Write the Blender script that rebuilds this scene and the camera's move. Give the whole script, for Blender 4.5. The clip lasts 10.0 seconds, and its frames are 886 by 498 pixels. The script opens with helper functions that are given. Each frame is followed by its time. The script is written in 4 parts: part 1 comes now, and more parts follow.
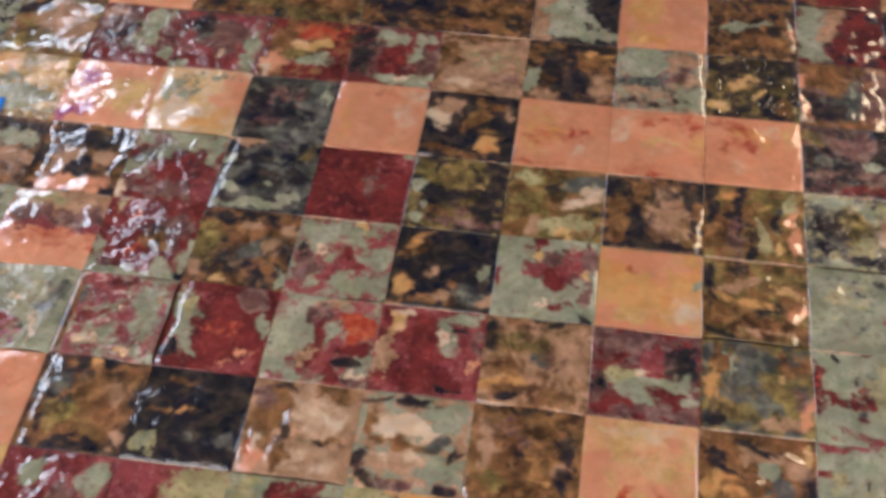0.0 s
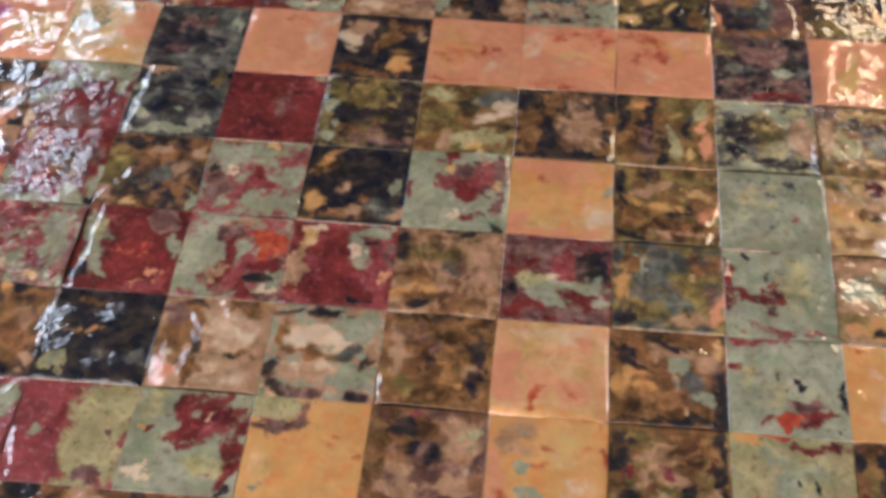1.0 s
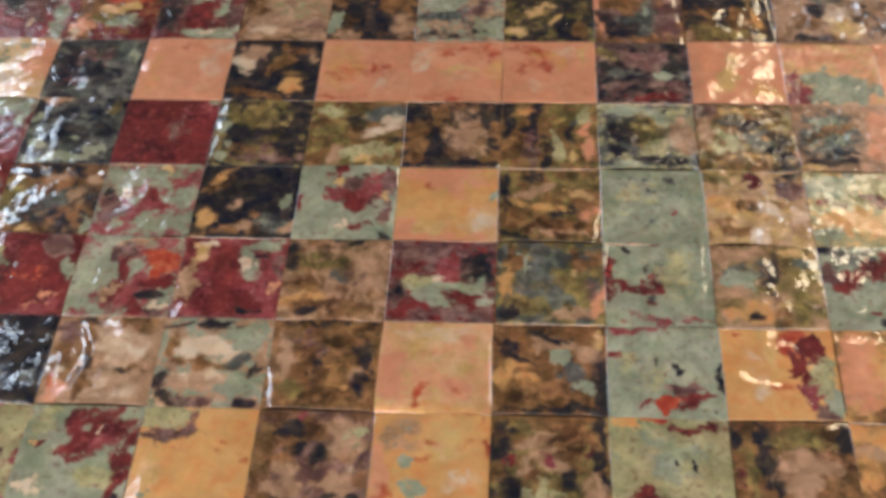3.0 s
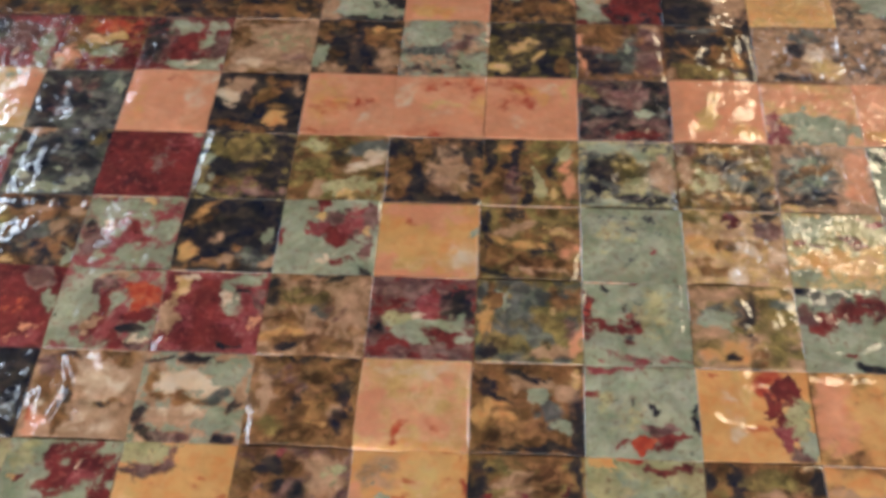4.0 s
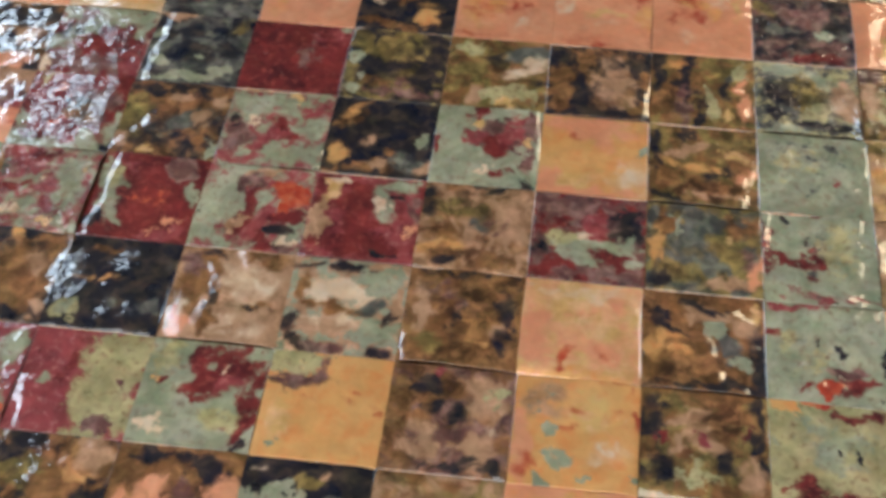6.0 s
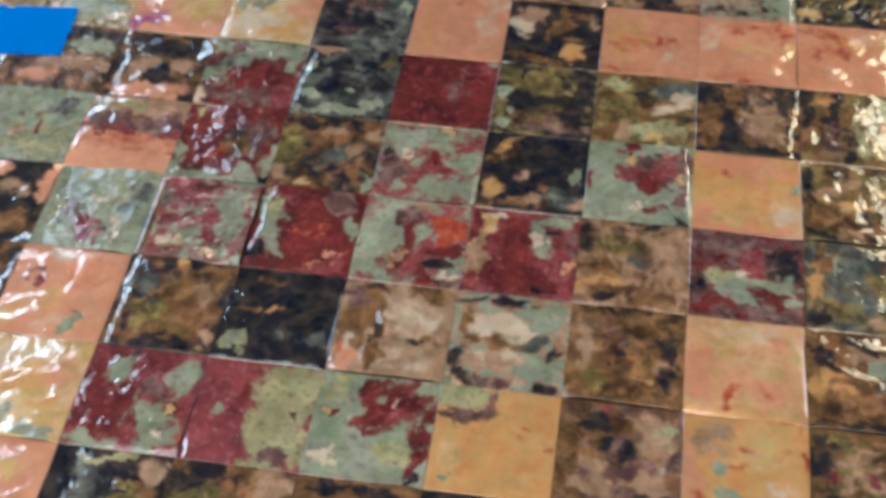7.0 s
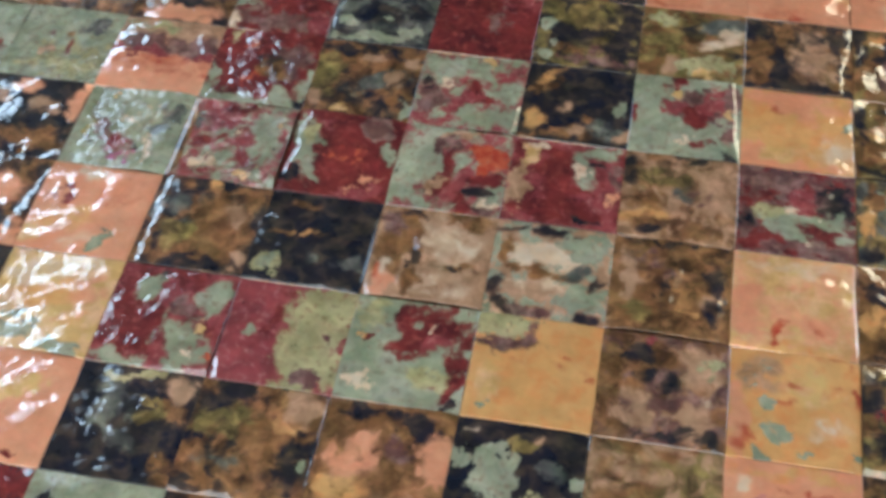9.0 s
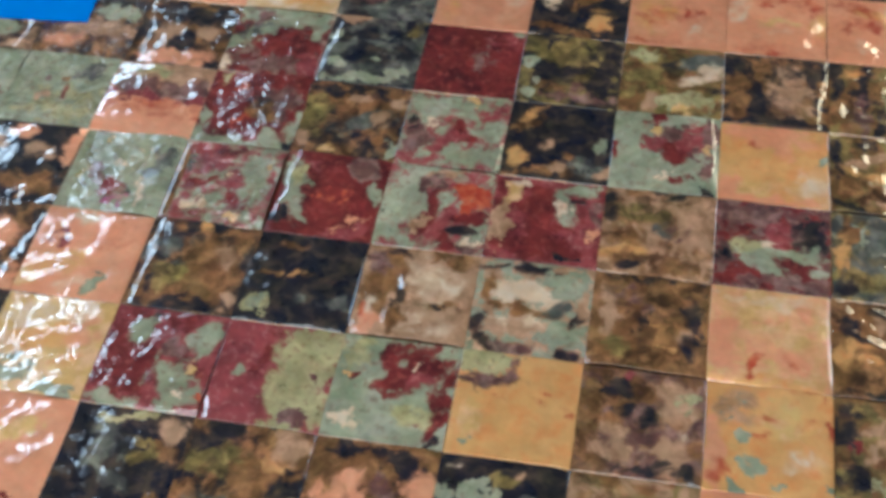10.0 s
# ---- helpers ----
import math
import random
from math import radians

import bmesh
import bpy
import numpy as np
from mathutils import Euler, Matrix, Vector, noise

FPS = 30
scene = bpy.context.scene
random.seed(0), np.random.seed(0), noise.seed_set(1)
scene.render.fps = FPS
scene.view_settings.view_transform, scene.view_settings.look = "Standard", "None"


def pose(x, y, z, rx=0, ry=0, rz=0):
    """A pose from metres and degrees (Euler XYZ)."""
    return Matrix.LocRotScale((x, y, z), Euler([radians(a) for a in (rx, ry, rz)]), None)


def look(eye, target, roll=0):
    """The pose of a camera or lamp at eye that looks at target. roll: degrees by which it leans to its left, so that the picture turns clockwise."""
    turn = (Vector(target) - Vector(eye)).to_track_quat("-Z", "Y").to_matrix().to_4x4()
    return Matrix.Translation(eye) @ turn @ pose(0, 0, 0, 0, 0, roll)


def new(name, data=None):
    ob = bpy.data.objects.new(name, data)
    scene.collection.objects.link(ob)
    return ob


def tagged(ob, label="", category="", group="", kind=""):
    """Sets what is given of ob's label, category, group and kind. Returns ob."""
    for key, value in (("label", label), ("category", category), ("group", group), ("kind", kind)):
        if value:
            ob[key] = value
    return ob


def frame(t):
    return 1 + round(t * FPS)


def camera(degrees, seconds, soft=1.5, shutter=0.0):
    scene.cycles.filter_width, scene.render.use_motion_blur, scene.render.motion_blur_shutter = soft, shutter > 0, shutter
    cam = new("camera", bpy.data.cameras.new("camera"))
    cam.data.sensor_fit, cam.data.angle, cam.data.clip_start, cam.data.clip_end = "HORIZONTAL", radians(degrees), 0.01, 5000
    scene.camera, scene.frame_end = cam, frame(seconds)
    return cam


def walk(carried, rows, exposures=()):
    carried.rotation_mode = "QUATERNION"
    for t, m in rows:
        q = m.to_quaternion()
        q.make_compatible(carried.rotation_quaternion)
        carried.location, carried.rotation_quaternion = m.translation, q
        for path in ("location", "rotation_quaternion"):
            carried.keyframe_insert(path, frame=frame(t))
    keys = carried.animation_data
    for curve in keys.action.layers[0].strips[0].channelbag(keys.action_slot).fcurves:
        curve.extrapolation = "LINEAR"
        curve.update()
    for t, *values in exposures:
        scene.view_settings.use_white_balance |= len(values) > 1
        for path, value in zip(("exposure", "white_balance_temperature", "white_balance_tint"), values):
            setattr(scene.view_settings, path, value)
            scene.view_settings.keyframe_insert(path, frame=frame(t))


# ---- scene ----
cam = camera(37.51, 10.0, soft=4.1)
TOP = 0.753          # height of the woven sheet's top face above the floor
ROWS = [
    (0.0, 0.1199, -0.2923, 0.2491, 40.42, 0.49, 8.14),
    (0.5, 0.1186, -0.2905, 0.2430, 39.00, 0.35, 7.08),
    (1.0, 0.1351, -0.3037, 0.2375, 39.72, 0.72, 5.73),
    (1.5, 0.1469, -0.3096, 0.2365, 39.10, 0.52, 3.41),
    (2.0, 0.1547, -0.3153, 0.2430, 40.56, 1.40, 2.95),
    (2.2, 0.1596, -0.3151, 0.2399, 40.68, 2.43, 2.85),
    (3.3, 0.1576, -0.3151, 0.2348, 42.26, 1.60, 3.25),
    (3.5, 0.1541, -0.3117, 0.2352, 41.66, 1.30, 3.34),
    (4.0, 0.1603, -0.3123, 0.2399, 42.64, 1.13, 3.15),
    (4.5, 0.1622, -0.3092, 0.2359, 42.00, 1.30, 2.99),
    (5.0, 0.1581, -0.3111, 0.2333, 41.71, 0.99, 2.91),
    (5.5, 0.1499, -0.3087, 0.2241, 40.30, 0.69, 3.51),
    (6.0, 0.1306, -0.3038, 0.2235, 39.45, 0.09, 7.03),
    (7.3, 0.1018, -0.3072, 0.2313, 40.38, 1.21, 9.26),
    (7.5, 0.1011, -0.3105, 0.2287, 40.73, 1.12, 9.83),
    (8.0, 0.0962, -0.3101, 0.2243, 39.63, 0.10, 10.45),
    (8.5, 0.0962, -0.3103, 0.2236, 40.06, 0.88, 11.21),
    (9.0, 0.0991, -0.3113, 0.2151, 39.45, 0.51, 10.29),
    (9.5, 0.0998, -0.3070, 0.2187, 38.90, 0.93, 10.64),
    (10.0, 0.1055, -0.3099, 0.2248, 39.84, 1.48, 10.03),
]
walk(cam, [(t, pose(x, y, TOP + z, rx, ry, rz)) for t, x, y, z, rx, ry, rz in ROWS],
     exposures=[(0.0, -0.04, 6300, 19), (2.0, 0.0, 6150, 12), (5.5, 0.0, 6150, 9), (7.3, 0.0, 5500, 2), (10.0, 0.0, 5500, 2)])

# ---------------------------------------------------------------- light
world = bpy.data.worlds.new("world")
scene.world = world
world.use_nodes = True
wn = world.node_tree
sky = wn.nodes.new("ShaderNodeTexSky")
sky.sky_type = "NISHITA"
sky.sun_disc = False
sky.sun_elevation = radians(35)
sky.sun_rotation = radians(200)
wn.links.new(sky.outputs[0], wn.nodes["Background"].inputs[0])
wn.nodes["Background"].inputs[1].default_value = 0.10


def area_lamp(name, at, target, sx, sy, watts, colour):
    data = bpy.data.lights.new(name, "AREA")
    data.shape, data.size, data.size_y = "RECTANGLE", sx, sy
    data.energy, data.color = watts, colour
    ob = new(name, data)
    ob.matrix_world = look(at, target)
    return ob


# daylight in the window opening; an added, unseen wide fill and two tubes under the ceiling
area_lamp("window_daylight", (2.06, 1.70, 1.55), (0.2, 0.0, 0.75), 1.1, 1.1, 26, (0.66, 0.82, 1.0))
area_lamp("ceiling_lamp_main", (-0.20, -0.75, 2.44), (-0.2, -0.6, 0.0), 2.2, 1.4, 51, (1.0, 0.96, 0.90))
area_lamp("ceiling_tube_cool", (-1.05, 1.45, 2.44), (-1.05, 1.45, 0.0), 0.09, 1.20, 6.5, (0.78, 0.89, 1.0))
area_lamp("ceiling_tube_warm", (0.80, 1.80, 2.44), (0.80, 1.80, 0.0), 0.09, 0.70, 3.6, (1.0, 0.78, 0.50))



# ---------------------------------------------------------------- materials
class Nodes:
    """Short writing for node trees."""

    def __init__(self, name):
        self.mat = bpy.data.materials.new(name)
        self.mat.use_nodes = True
        self.nt = self.mat.node_tree
        self.bsdf = self.nt.nodes["Principled BSDF"]

    def put(self, socket, value):
        if isinstance(value, bpy.types.NodeSocket):
            self.nt.links.new(value, socket)
        else:
            socket.default_value = value

    def math(self, op, a, b=0.0, clamp=False):
        n = self.nt.nodes.new("ShaderNodeMath")
        n.operation, n.use_clamp = op, clamp
        self.put(n.inputs[0], a), self.put(n.inputs[1], b)
        return n.outputs[0]

    def vec(self, op, a, b=(0, 0, 0), scale=None):
        n = self.nt.nodes.new("ShaderNodeVectorMath")
        n.operation = op
        self.put(n.inputs[0], a)
        if scale is None:
            self.put(n.inputs[1], b)
        else:
            self.put(n.inputs["Scale"], scale)
        return n.outputs[0]

    def noise(self, co, scale, detail=3.0, rough=0.55, distortion=0.0):
        n = self.nt.nodes.new("ShaderNodeTexNoise")
        self.put(n.inputs["Vector"], co)
        n.inputs["Scale"].default_value, n.inputs["Detail"].default_value = scale, detail
        n.inputs["Roughness"].default_value, n.inputs["Distortion"].default_value = rough, distortion
        return n

    def split(self, colour):
        n = self.nt.nodes.new("ShaderNodeSeparateColor")
        self.put(n.inputs[0], colour)
        return list(n.outputs)

    def mix(self, f, a, b):
        n = self.nt.nodes.new("ShaderNodeMix")
        n.data_type = "RGBA"
        self.put(n.inputs[0], f), self.put(n.inputs[6], a), self.put(n.inputs[7], b)
        return n.outputs[2]

    def attribute(self, name):
        n = self.nt.nodes.new("ShaderNodeAttribute")
        n.attribute_name = name
        return n

    def coords(self, spread=0.0):
        co = self.nt.nodes.new("ShaderNodeTexCoord").outputs["Object"]
        if spread:
            rnd = self.nt.nodes.new("ShaderNodeObjectInfo").outputs["Random"]
            shift = self.nt.nodes.new("ShaderNodeCombineXYZ")
            for i, k in enumerate((1.0, 0.37, 0.71)):
                self.put(shift.inputs[i], self.math("MULTIPLY", rnd, spread * k))
            co = self.vec("ADD", co, shift.outputs[0])
        return co

    def bump(self, height, distance, strength=1.0, normal=None):
        n = self.nt.nodes.new("ShaderNodeBump")
        self.put(n.inputs["Height"], height)
        n.inputs["Distance"].default_value = distance
        self.put(n.inputs["Strength"], strength)
        if normal is not None:
            self.put(n.inputs["Normal"], normal)
        return n.outputs[0]


# patina colours: main tone, second tone, accent in small flecks, metallic share, roughness
# the cream tone is pale copper, and also paints highlights into some crossings
PIGMENTS = {
    "copper": ((0.74, 0.345, 0.195), (0.65, 0.265, 0.140), (0.70, 0.275, 0.15), 0.50, 0.32),
    "amber": ((0.68, 0.37, 0.14), (0.63, 0.32, 0.11), (0.66, 0.27, 0.09), 0.45, 0.32),
    "red": ((0.175, 0.027, 0.024), (0.062, 0.012, 0.014), (0.25, 0.058, 0.044), 0.15, 0.30),
    "sage": ((0.285, 0.285, 0.196), (0.175, 0.180, 0.112), (0.17, 0.115, 0.075), 0.0, 0.40),
    "black": ((0.007, 0.009, 0.019), (0.018, 0.015, 0.016), (0.060, 0.042, 0.030), 0.10, 0.26),
    "brown": ((0.230, 0.108, 0.041), (0.056, 0.028, 0.014), (0.34, 0.165, 0.070), 0.40, 0.32),
    "olive": ((0.20, 0.140, 0.048), (0.060, 0.042, 0.018), (0.33, 0.23, 0.080), 0.35, 0.32),
    "violet": ((0.25, 0.055, 0.054), (0.17, 0.033, 0.036), (0.33, 0.13, 0.12), 0.15, 0.32),
    "tan": ((0.44, 0.255, 0.150), (0.26, 0.140, 0.075), (0.58, 0.33, 0.20), 0.40, 0.34),
    "gold": ((0.68, 0.44, 0.17), (0.52, 0.30, 0.10), (0.74, 0.44, 0.24), 0.45, 0.32),
    "purple": ((0.33, 0.08, 0.19), (0.26, 0.05, 0.13), (0.55, 0.22, 0.22), 0.30, 0.32),
    "vermilion": ((0.42, 0.058, 0.028), (0.30, 0.040, 0.025), (0.55, 0.15, 0.065), 0.30, 0.32),
    "cream": ((0.70, 0.50, 0.33), (0.62, 0.40, 0.26), (0.66, 0.52, 0.38), 0.40, 0.34),
    # grey patina; on the dark crossings it also paints the lacquer's cool sheen
    "slate": ((0.092, 0.088, 0.074), (0.040, 0.039, 0.036), (0.160, 0.155, 0.120), 0.10, 0.28),
    "ochre": ((0.37, 0.32, 0.165), (0.24, 0.20, 0.095), (0.16, 0.10, 0.050), 0.05, 0.45),
    "mauve": ((0.150, 0.068, 0.056), (0.070, 0.032, 0.030), (0.26, 0.15, 0.12), 0.25, 0.32),
}
ORDER = list(PIGMENTS)
CRUST = ("red", "sage", "violet", "ochre")
SMOOTH = ("copper", "amber", "cream", "gold", "tan", "purple", "vermilion")


def patina_material():
    n = Nodes("patinated_copper")
    co = n.coords(9.0)

    def ramp(value, gain, middle=0.5, clamp=True):
        out = n.math("MULTIPLY_ADD", value, gain, clamp)
        out.node.inputs[2].default_value = 0.5 - gain * middle
        return out

    def ridged(scale, detail, distortion):
        f = n.noise(co, scale, detail, 0.5, distortion).outputs["Fac"]
        return n.math("ABSOLUTE", n.math("SUBTRACT", f, 0.5))

    crumbs = [n.noise(n.vec("ADD", co, (k, 2 * k, 0)), 260.0, 5.0, 0.68, 0.25) for k in (0.0, 3.3)]
    swirls = [n.noise(n.vec("ADD", co, (k, 2 * k, 0)), 200.0, 3.0, 0.50, 0.9) for k in (7.7, 11.9, 15.1, 19.7)]
    crumbs, swirls = ([c for f in kind for c in n.split(f.outputs["Color"])] for kind in (crumbs, swirls))
    cr, cg, _ = n.split(n.noise(co, 130.0, 4.0, 0.60, 0.6).outputs["Color"])
    tone = ramp(cr, 3.6)
    fleck = ramp(n.noise(co, 270.0, 3.0, 0.58, 0.4).outputs["Fac"], 4.5, 0.57)
    grain = ramp(n.noise(co, 640.0, 3.0, 0.62, 0.2).outputs["Fac"], 5.0, 0.63)
    layer_names = ("patina_a", "patina_b", "patina_c", "patina_d")
    weights = []
    for a in (n.attribute(k) for k in layer_names):
        weights += n.split(a.outputs["Color"]) + [a.outputs["Alpha"]]
    crinkle = n.attribute("crumple").outputs["Fac"]
    layers = {}
    for w, name in zip(weights, ORDER):
        main, second, accent, metal, rough = PIGMENTS[name]
        crusty = name in CRUST
        f = n.math("MAXIMUM", ramp((crumbs if crusty else swirls).pop(), 2.4 if name in SMOOTH else 5.0, 0.5, False), 0.06)
        s = n.math("POWER", n.math("MULTIPLY", w, f), 2.6 if crusty else 1.8)
        tint = n.mix(grain if crusty else fleck, n.mix(tone, (*main, 1), (*second, 1)), (*accent, 1))
        col = n.vec("SCALE", tint, scale=s)
        sur = n.vec("SCALE", (metal, rough, 0.25 if name in SMOOTH else 0.6 if crusty else 0.8), scale=s)
        if crusty in layers:
            c0, s0, t0, w0 = layers[crusty]
            layers[crusty] = (n.vec("ADD", c0, col), n.vec("ADD", s0, sur), n.math("ADD", t0, s), n.math("ADD", w0, w))
        else:
            layers[crusty] = (col, sur, s, w)
    flat = {}
    for k, (col, sur, s, w) in layers.items():
        inv = n.math("DIVIDE", 1.0, n.math("ADD", s, 1e-7))
        flat[k] = (n.vec("SCALE", col, scale=inv), n.vec("SCALE", sur, scale=inv))
    # the crust flakes off with ragged edges; the metal below changes colour softly
    ragged = n.noise(n.vec("ADD", co, (1.7, 0.4, 0.0)), 320.0, 7.0, 0.72, 0.3).outputs["Fac"]
    torn = n.math("MULTIPLY", n.math("SUBTRACT", ragged, 0.5), n.math("MULTIPLY", layers[True][3], 13.0, True))
    crust = n.math("ADD", layers[True][3], n.math("MULTIPLY", torn, 3.3))
    crust = ramp(crust, 6.0, 0.46)
    colour = n.mix(crust, flat[False][0], flat[True][0])
    metal, rough, mottle = n.split(n.mix(crust, flat[False][1], flat[True][1]))
    # mottling in hue and depth, coarse and fine, as brushed-on patina dries
    for scale, gain, detail in ((150.0, 1.7, 4.0), (480.0, 0.8, 3.0)):
        m = n.noise(n.vec("ADD", co, (scale, 0.3, 0.0)), scale, detail, 0.62, 0.4)
        grey = n.vec("SCALE", n.vec("SUBTRACT", m.outputs["Color"], (0.5, 0.5, 0.5)), scale=n.math("MULTIPLY", mottle, 0.30 * gain))
        deep = n.math("MULTIPLY", n.math("SUBTRACT", m.outputs["Fac"], 0.5), n.math("MULTIPLY", mottle, gain))
        lift = n.nt.nodes.new("ShaderNodeCombineXYZ")
        for k in range(3):
            n.put(lift.inputs[k], n.math("ADD", deep, 1.0))
        gain_of = n.vec("MAXIMUM", n.vec("ADD", grey, lift.outputs[0]), (0.25, 0.25, 0.25))
        colour = n.vec("MULTIPLY", colour, gain_of)
    # small pits and specks
    pits = n.noise(co, 620.0, 2.0, 0.5).outputs["Fac"]
    speck = n.math("MULTIPLY", ramp(n.math("MULTIPLY", pits, -1.0), 9.0, -0.27), 0.30)
    speck = n.math("MULTIPLY", speck, n.math("SUBTRACT", n.math("MULTIPLY", mottle, 2.0), 0.5, True))
    colour = n.mix(speck, colour, (0.05, 0.028, 0.02, 1))
    n.put(n.bsdf.inputs["Base Color"], colour)
    n.put(n.bsdf.inputs["Metallic"], metal)
    n.put(n.bsdf.inputs["Roughness"], n.math("ADD", rough, n.math("MULTIPLY", cg, 0.14)))
    n.bsdf.inputs["Specular IOR Level"].default_value = 0.10
    n.bsdf.inputs["Coat Weight"].default_value = 1.0
    n.bsdf.inputs["Coat IOR"].default_value = 1.6
    n.bsdf.inputs["Coat Roughness"].default_value = 0.055
    # relief: dents, crust edges, crumpled foil with sharp folds
    dents = n.noise(co, 105.0, 2.0, 0.5, 0.3).outputs["Fac"]
    folds = n.math("ADD", ridged(150.0, 1.0, 0.5), n.math("MULTIPLY", ridged(330.0, 1.0, 0.4), 0.35))
    folds = n.math("ADD", folds, n.math("MULTIPLY", n.noise(co, 360.0, 2.0, 0.55, 0.9).outputs["Fac"], 0.32))
    n1 = n.bump(dents, 0.0016, 0.20)
    n2 = n.bump(folds, 0.0022, n.math("MULTIPLY", n.math("POWER", crinkle, 1.4), 1.4, True), n1)
    n3 = n.bump(n.math("ADD", crust, ragged), 0.00014, 0.5, n2)
    n.put(n.bsdf.inputs["Normal"], n3)
    # the lacquer levels out the fine grain and follows only the dents and folds
    n.put(n.bsdf.inputs["Coat Normal"], n2)
    return n.mat


def plain_material(name, light, dark, scale, rough, bump=0.0005):
    n = Nodes(name)
    co = n.coords()
    f = n.noise(co, scale, 5.0).outputs["Fac"]
    g = n.noise(co, scale * 9, 3.0).outputs["Fac"]
    f = n.math("ADD", n.math("MULTIPLY", f, 0.7), n.math("MULTIPLY", g, 0.3))
    n.put(n.bsdf.inputs["Base Color"], n.mix(f, (*dark, 1), (*light, 1)))
    n.bsdf.inputs["Roughness"].default_value = rough
    n.put(n.bsdf.inputs["Normal"], n.bump(g, bump, 0.4))
    return n.mat


PATINA = patina_material()
WALL = plain_material("painted_plaster", (0.14, 0.12, 0.10), (0.10, 0.09, 0.078), 3, 0.8)
CEILING = plain_material("ceiling_paint", (0.075, 0.062, 0.052), (0.050, 0.042, 0.036), 3, 0.85)
FLOOR = plain_material("floor_concrete", (0.30, 0.27, 0.24), (0.20, 0.18, 0.16), 4, 0.6)
WOOD = plain_material("worktop_wood", (0.33, 0.20, 0.10), (0.20, 0.11, 0.05), 14, 0.45)
TAPE = plain_material("blue_paper_tape", (0.004, 0.32, 1.0), (0.002, 0.27, 0.96), 120, 0.75, 0.0002)


# ---------------------------------------------------------------- building
def part(name, bm, material, parent=None, label=""):
    mesh = bpy.data.meshes.new(name)
    bm.to_mesh(mesh)
    bm.free()
    mesh.materials.append(material)
    ob = new(name, mesh)
    if parent is not None:
        ob.parent = parent
    if label:
        tagged(ob, label=label)
    return ob


def box(bm, x0, x1, y0, y1, z0, z1, bevel=0.0):
    made = bmesh.ops.create_cube(bm, size=1.0)["verts"]
    for v in made:
        v.co = Vector(((x0 + x1) / 2 + v.co.x * (x1 - x0), (y0 + y1) / 2 + v.co.y * (y1 - y0), (z0 + z1) / 2 + v.co.z * (z1 - z0)))
    if bevel:
        edges = list({e for v in made for e in v.link_edges})
        bmesh.ops.bevel(bm, geom=edges, offset=bevel, segments=2, affect="EDGES")


def slab(name, x0, x1, y0, y1, z0, z1, material, parent=None, bevel=0.0):
    bm = bmesh.new()
    box(bm, x0, x1, y0, y1, z0, z1, bevel)
    return part(name, bm, material, parent)


# the room that closes the place
tagged(slab("floor", -2.2, 2.2, -2.2, 2.6, -0.1, 0.0, FLOOR), "grey concrete floor of the workroom", "floor", kind="structure")
tagged(slab("ceiling", -2.2, 2.2, -2.2, 2.6, 2.5, 2.6, CEILING), "dark brown painted ceiling of the workroom", "ceiling", kind="structure")
tagged(slab("wall_north", -2.2, 2.2, 2.5, 2.6, 0.0, 2.5, WALL), "brown-grey painted plaster wall", "wall", kind="structure")
tagged(slab("wall_south", -2.2, 2.2, -2.2, -2.1, 0.0, 2.5, WALL), "brown-grey painted plaster wall", "wall", kind="structure")
tagged(slab("wall_west", -2.2, -2.1, -2.1, 2.5, 0.0, 2.5, WALL), "brown-grey painted plaster wall", "wall", kind="structure")
bm = bmesh.new()
for y0, y1, z0, z1 in ((-2.1, 1.1, 0.0, 2.5), (2.3, 2.5, 0.0, 2.5), (1.1, 2.3, 0.0, 0.95), (1.1, 2.3, 2.15, 2.5)):
    box(bm, 2.1, 2.2, y0, y1, z0, z1)
tagged(part("wall_east", bm, WALL), "brown-grey painted plaster wall with a window opening", "wall", kind="structure")

# work table under the sheet
table = tagged(new("work_table"), "brown wooden work table under the woven copper sheet", "table")
slab("tabletop", -0.55, 0.95, -0.75, 0.35, 0.71, 0.75, WOOD, table, 0.003)
for x in (-0.50, 0.84):
    for y in (-0.70, 0.24):
        slab("leg", x, x + 0.06, y, y + 0.06, 0.0, 0.709, WOOD, table, 0.003)

# ---------------------------------------------------------------- the woven sheet
P = 0.0254                     # width of one strip, one inch
C0, C1, R0, R1 = -5, 13, -3, 11
EDGE = (0.0, 0.008, 0.018, 0.035, 0.070)
ACROSS = EDGE + tuple(0.12 + 0.76 * i / 20 for i in range(21)) + tuple(1 - e for e in reversed(EDGE))
ALONG = ACROSS[:-1]            # places of the facets within one crossing
LIFT = 0.00060                 # how far a strip rises over and dips under
TILES, CREASES = {}, {}


def tile(c, r, base, *spots, crinkle=0.10, creases=()):
    """The patina of one crossing, with some highlights, sheen and fold shade painted in: base pigments joined by +,
    then spots (pigment, across, down, half width, half height, then turn and strength where given); creases run from
    point to point with a height in millimetres."""
    TILES[c, r] = (base, spots, crinkle)
    CREASES[c, r] = creases


